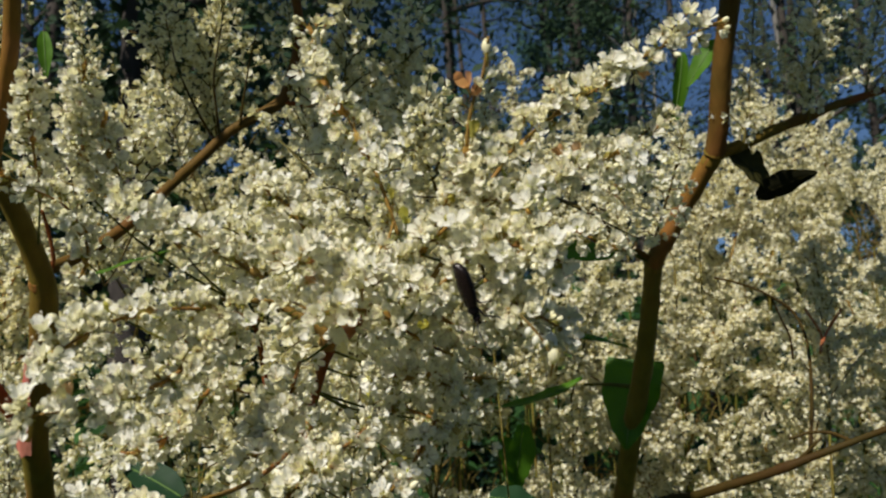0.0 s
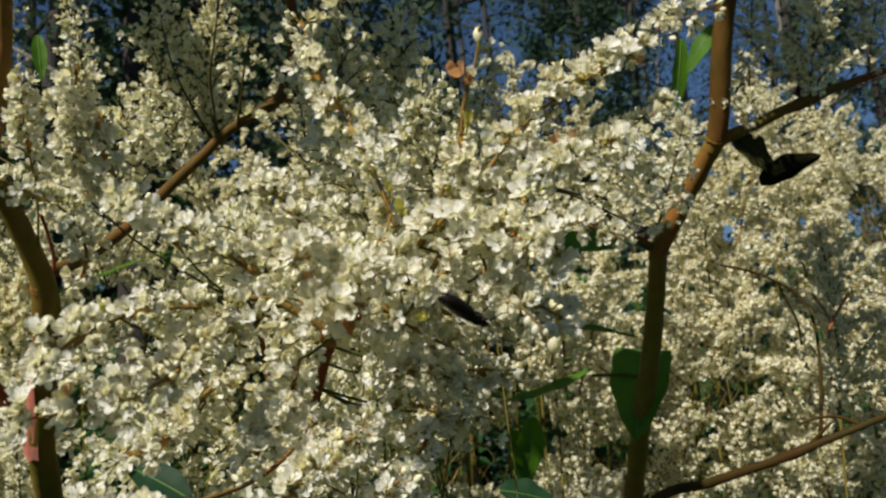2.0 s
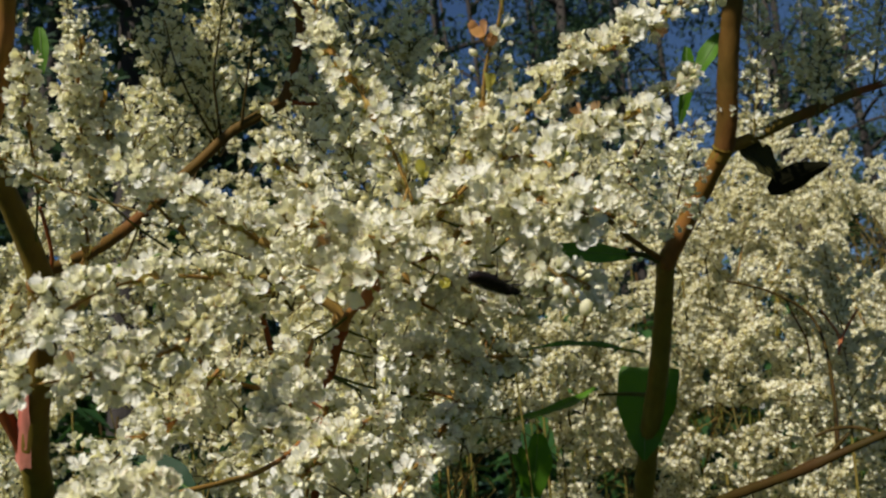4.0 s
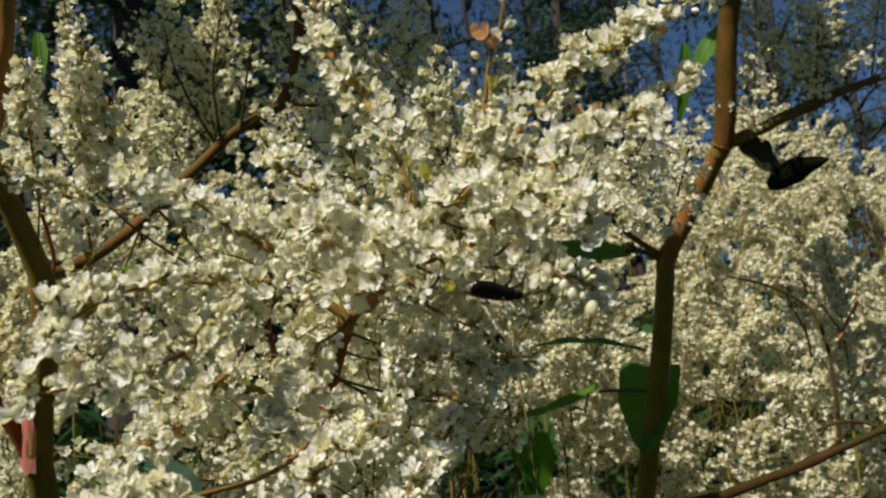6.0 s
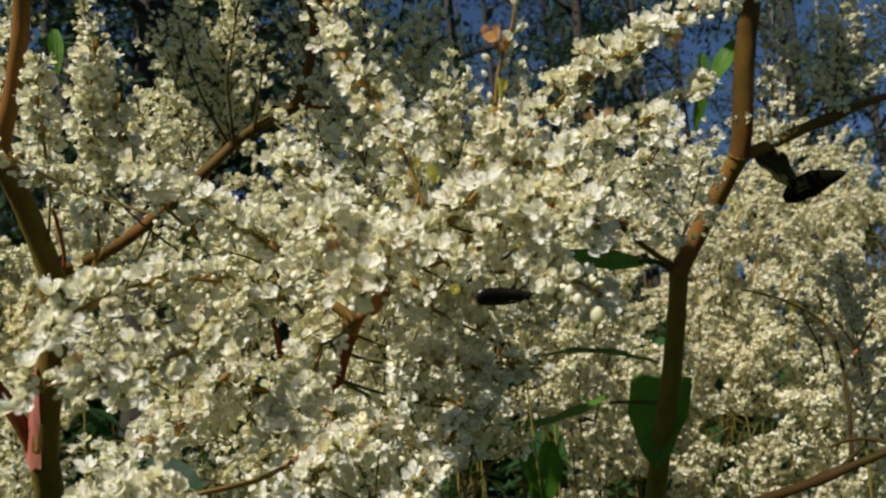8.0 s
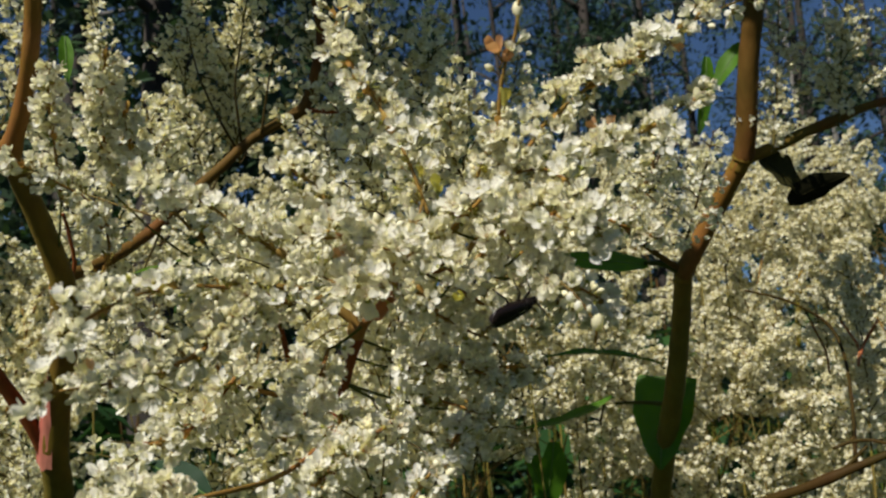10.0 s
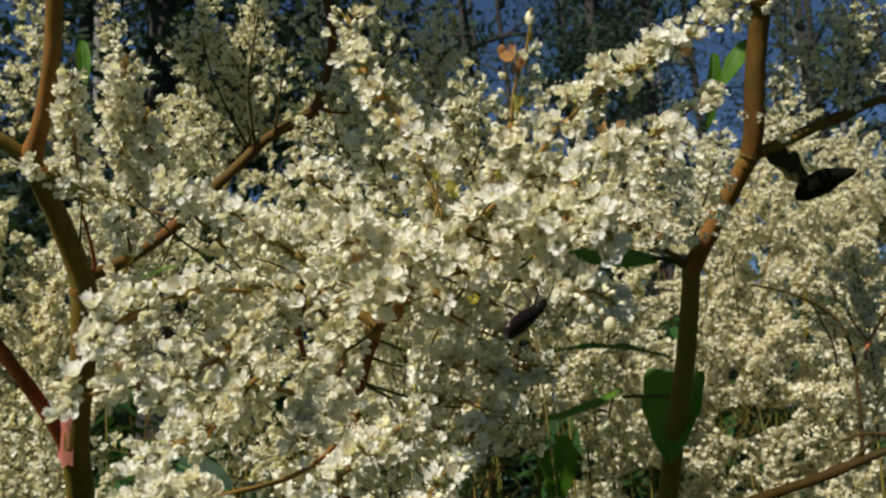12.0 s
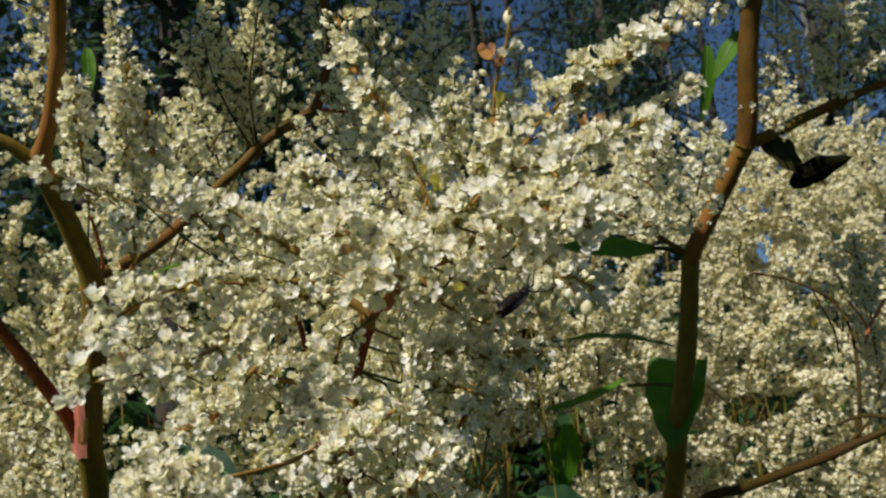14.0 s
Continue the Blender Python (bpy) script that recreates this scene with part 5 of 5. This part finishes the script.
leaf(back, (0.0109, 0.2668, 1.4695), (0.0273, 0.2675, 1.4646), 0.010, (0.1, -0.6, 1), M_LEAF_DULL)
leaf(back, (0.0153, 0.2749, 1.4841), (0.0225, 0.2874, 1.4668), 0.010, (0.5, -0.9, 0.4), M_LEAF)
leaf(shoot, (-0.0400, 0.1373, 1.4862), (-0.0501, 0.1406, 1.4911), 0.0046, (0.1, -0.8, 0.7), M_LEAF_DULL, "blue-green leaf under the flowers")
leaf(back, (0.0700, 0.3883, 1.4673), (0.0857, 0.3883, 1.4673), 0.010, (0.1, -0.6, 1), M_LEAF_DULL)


# ---------------------------------------------------------------- the beetle
def ellipsoid(verts, faces, center, radii, rings=8, sides=12, flat=1.0):
    line = []
    start = len(verts)
    for i in range(rings + 1):
        a = math.pi * i / rings
        for k in range(sides):
            w = 2 * math.pi * k / sides
            z = math.sin(w) * math.sin(a) * radii[2]
            verts.append(Vector(center) + Vector((math.cos(w) * math.sin(a) * radii[0], -math.cos(a) * radii[1], z * (flat if z < 0 else 1))))
    for i in range(rings):
        for k in range(sides):
            k2 = (k + 1) % sides
            faces.append((start + i * sides + k, start + (i + 1) * sides + k, start + (i + 1) * sides + k2, start + i * sides + k2))


def beetle():
    """A slim black beetle, its head to +y and its back to +z, about 7 mm long."""
    mm = 0.00104
    ob = thing("beetle", (0, 0, 0), "slim glossy black beetle clinging to the white flowers", "beetle")
    v, f = [], []
    ellipsoid(v, f, (0, -0.7 * mm, -0.1 * mm), (1.0 * mm, 2.7 * mm, 0.75 * mm))
    part("abdomen", mesh_from("abdomen", v, f, [M_CHITIN]), ob)
    for side in (-1, 1):
        v, f = [], []
        rows, cols = 12, 6
        for i in range(rows + 1):
            s = i / rows
            y = (1.55 - 5.15 * s) * mm
            w = 1.16 * mm * (0.80 + 0.26 * math.sin(math.pi * s * 0.9)) * (1 - max(0, (s - 0.76) / 0.24) ** 2.8 * 0.86)
            for k in range(cols + 1):
                a = k / cols * 1.65
                v.append((side * (0.012 * mm + w * math.sin(a)), y, (0.10 + 0.82 * math.cos(a) * (0.75 + 0.25 * math.sin(math.pi * min(1, s + 0.1)))) * mm * (1 - 0.25 * max(0, s - 0.8))))
        for i in range(rows):
            for k in range(cols):
                a = i * (cols + 1) + k
                q = (a, a + 1, a + cols + 2, a + cols + 1)
                f.append(q if side < 0 else tuple(reversed(q)))
        part("wing_case", mesh_from("wing_case", v, f, [M_ELYTRA]), ob)
    v, f = [], []
    ellipsoid(v, f, (0, 2.05 * mm, 0.10 * mm), (0.78 * mm, 0.72 * mm, 0.66 * mm))
    part("pronotum", mesh_from("pronotum", v, f, [M_CHITIN]), ob)
    v, f = [], []
    ellipsoid(v, f, (0, 3.0 * mm, -0.02 * mm), (0.55 * mm, 0.58 * mm, 0.48 * mm))
    ellipsoid(v, f, (0, 3.5 * mm, -0.18 * mm), (0.28 * mm, 0.35 * mm, 0.24 * mm))
    head = part("head", mesh_from("head", v, f, [M_CHITIN]), ob)
    for side in (-1, 1):
        v, f = [], []
        ellipsoid(v, f, (side * 0.48 * mm, 3.1 * mm, 0.08 * mm), (0.16 * mm, 0.22 * mm, 0.2 * mm), 5, 8)
        part("eye", mesh_from("eye", v, f, [M_ELYTRA]), head)
    for y, reach, swing in ((2.0, 1.6, 1.3), (0.9, 1.7, 0.5), (-0.3, 1.9, -1.3)):
        for side in (-1, 1):
            v, f = [], []
            root = Vector((side * 0.5 * mm, y * mm, -0.4 * mm))
            knee = root + Vector((side * reach * 0.62 * mm, swing * 0.5 * mm, 0.15 * mm))
            ankle = root + Vector((side * reach * 0.95 * mm, swing * 1.0 * mm, -1.15 * mm))
            toe = ankle + Vector((side * 0.5 * mm, swing * 0.35 * mm, -0.35 * mm))
            tube(v, f, [root, root.lerp(knee, 0.55), knee], [0.11 * mm, 0.16 * mm, 0.09 * mm], 6)
            tube(v, f, [knee, ankle], [0.10 * mm, 0.075 * mm], 6)
            tube(v, f, [ankle, toe], [0.06 * mm, 0.045 * mm], 5)
            part("leg", mesh_from("leg", v, f, [M_CHITIN]), ob)
    feelers = []
    for side in (-1, 1):
        v, f = [], []
        pts = [Vector((0, 0, 0)), Vector((side * 0.5, 1.1, 0.35)) * mm, Vector((side * 1.2, 2.3, 0.45)) * mm, Vector((side * 1.9, 3.6, 0.2)) * mm]
        line = spline(pts, 5)
        tube(v, f, line, [(0.075 + (0.02 if i % 2 else 0.0)) * mm * (1 - 0.3 * i / len(line)) for i in range(len(line))], 6)
        a = part("antenna", mesh_from("antenna", v, f, [M_CHITIN]), ob)
        feelers.append(a)
    return ob, feelers


BEETLE, FEELERS = beetle()


# ---------------------------------------------------------------- what moves
def motions():
    walk(BEETLE, [
        (0, pose(0.0017, 0.1046, 1.5107, -113, -12, 113)),
        (0.5, pose(0.0017, 0.1056, 1.5099, -126, -24, 119)),
        (1, pose(0.0015, 0.1047, 1.5084, -145, -22, 128)),
        (1.5, pose(0.0012, 0.1071, 1.5076, -152, -11, 125)),
        (2, pose(0.0013, 0.1058, 1.5078, -151, -10, 124)),
        (2.5, pose(0.0016, 0.1056, 1.5078, -149, -21, 130)),
        (3, pose(0.0013, 0.1070, 1.5074, -154, -11, 127)),
        (3.2, pose(0.0017, 0.1077, 1.5076, -154, -13, 130)),
        (5.3, pose(0.0020, 0.1131, 1.5070, 167, 41, 107)),
        (5.5, pose(0.0016, 0.1123, 1.5074, -171, 32, 124)),
        (6, pose(0.0015, 0.1109, 1.5069, -169, 31, 126)),
        (6.5, pose(0.0016, 0.1104, 1.5074, -172, 33, 123)),
        (7, pose(0.0015, 0.1106, 1.5068, -178, 37, 117)),
        (7.5, pose(0.0018, 0.1098, 1.5069, 177, 39, 112)),
        (8, pose(0.0018, 0.1120, 1.5070, 179, 38, 114)),
        (8.2, pose(0.0019, 0.1124, 1.5074, -174, 37, 114)),
        (10.3, pose(0.0025, 0.1091, 1.5057, 143, 45, 98)),
        (10.5, pose(0.0023, 0.1077, 1.5057, 144, 45, 104)),
        (11, pose(0.0023, 0.1090, 1.5054, 140, 46, 98)),
        (11.5, pose(0.0026, 0.1078, 1.5051, 137, 44, 87)),
        (12, pose(0.0021, 0.1077, 1.5049, 133, 44, 85)),
        (12.5, pose(0.0023, 0.1075, 1.5051, 127, 45, 84)),
        (13, pose(0.0022, 0.1067, 1.5050, 146, 45, 108)),
        (13.5, pose(0.0023, 0.1051, 1.5047, 157, 39, 115)),
        (13.8, pose(0.0025, 0.1038, 1.5046, 155, 26, 128)),
        (14, pose(0.0026, 0.1026, 1.5045, 154, 9, 144)),
    ])
    mm = 0.001
    walk(FEELERS[0], [(t, pose(-0.25 * mm, 3.35 * mm, 0.2 * mm, rx, 0, rz)) for t, rx, rz in
                      ((0, 5, 10), (1, -5, 0), (1.5, 0, -10), (2.5, -5, 5), (3.2, 5, 15), (5.3, 10, 45), (6, 5, 25), (7, 0, 0), (7.5, 10, 45), (8.2, 5, 35), (10.3, 5, 50), (11, 10, 40), (12, 5, 45), (12.5, 5, 55), (13.2, 5, 30), (13.5, 5, 75), (14, 5, 70))])
    walk(FEELERS[1], [(t, pose(0.25 * mm, 3.35 * mm, 0.2 * mm, rx, 0, rz)) for t, rx, rz in
                      ((0, -5, -5), (1, -10, 5), (1.5, 5, -25), (2.5, 0, -15), (3.2, -5, -5), (5.3, 5, -15), (6, 5, -10), (7, 5, -20), (7.5, -10, -30), (8.2, 0, -45), (10.3, -5, -20), (11, -15, -15), (12, -10, -25), (12.5, -10, -15), (13.2, -5, -30), (13.5, 0, -50), (14, 0, -60))])


motions()
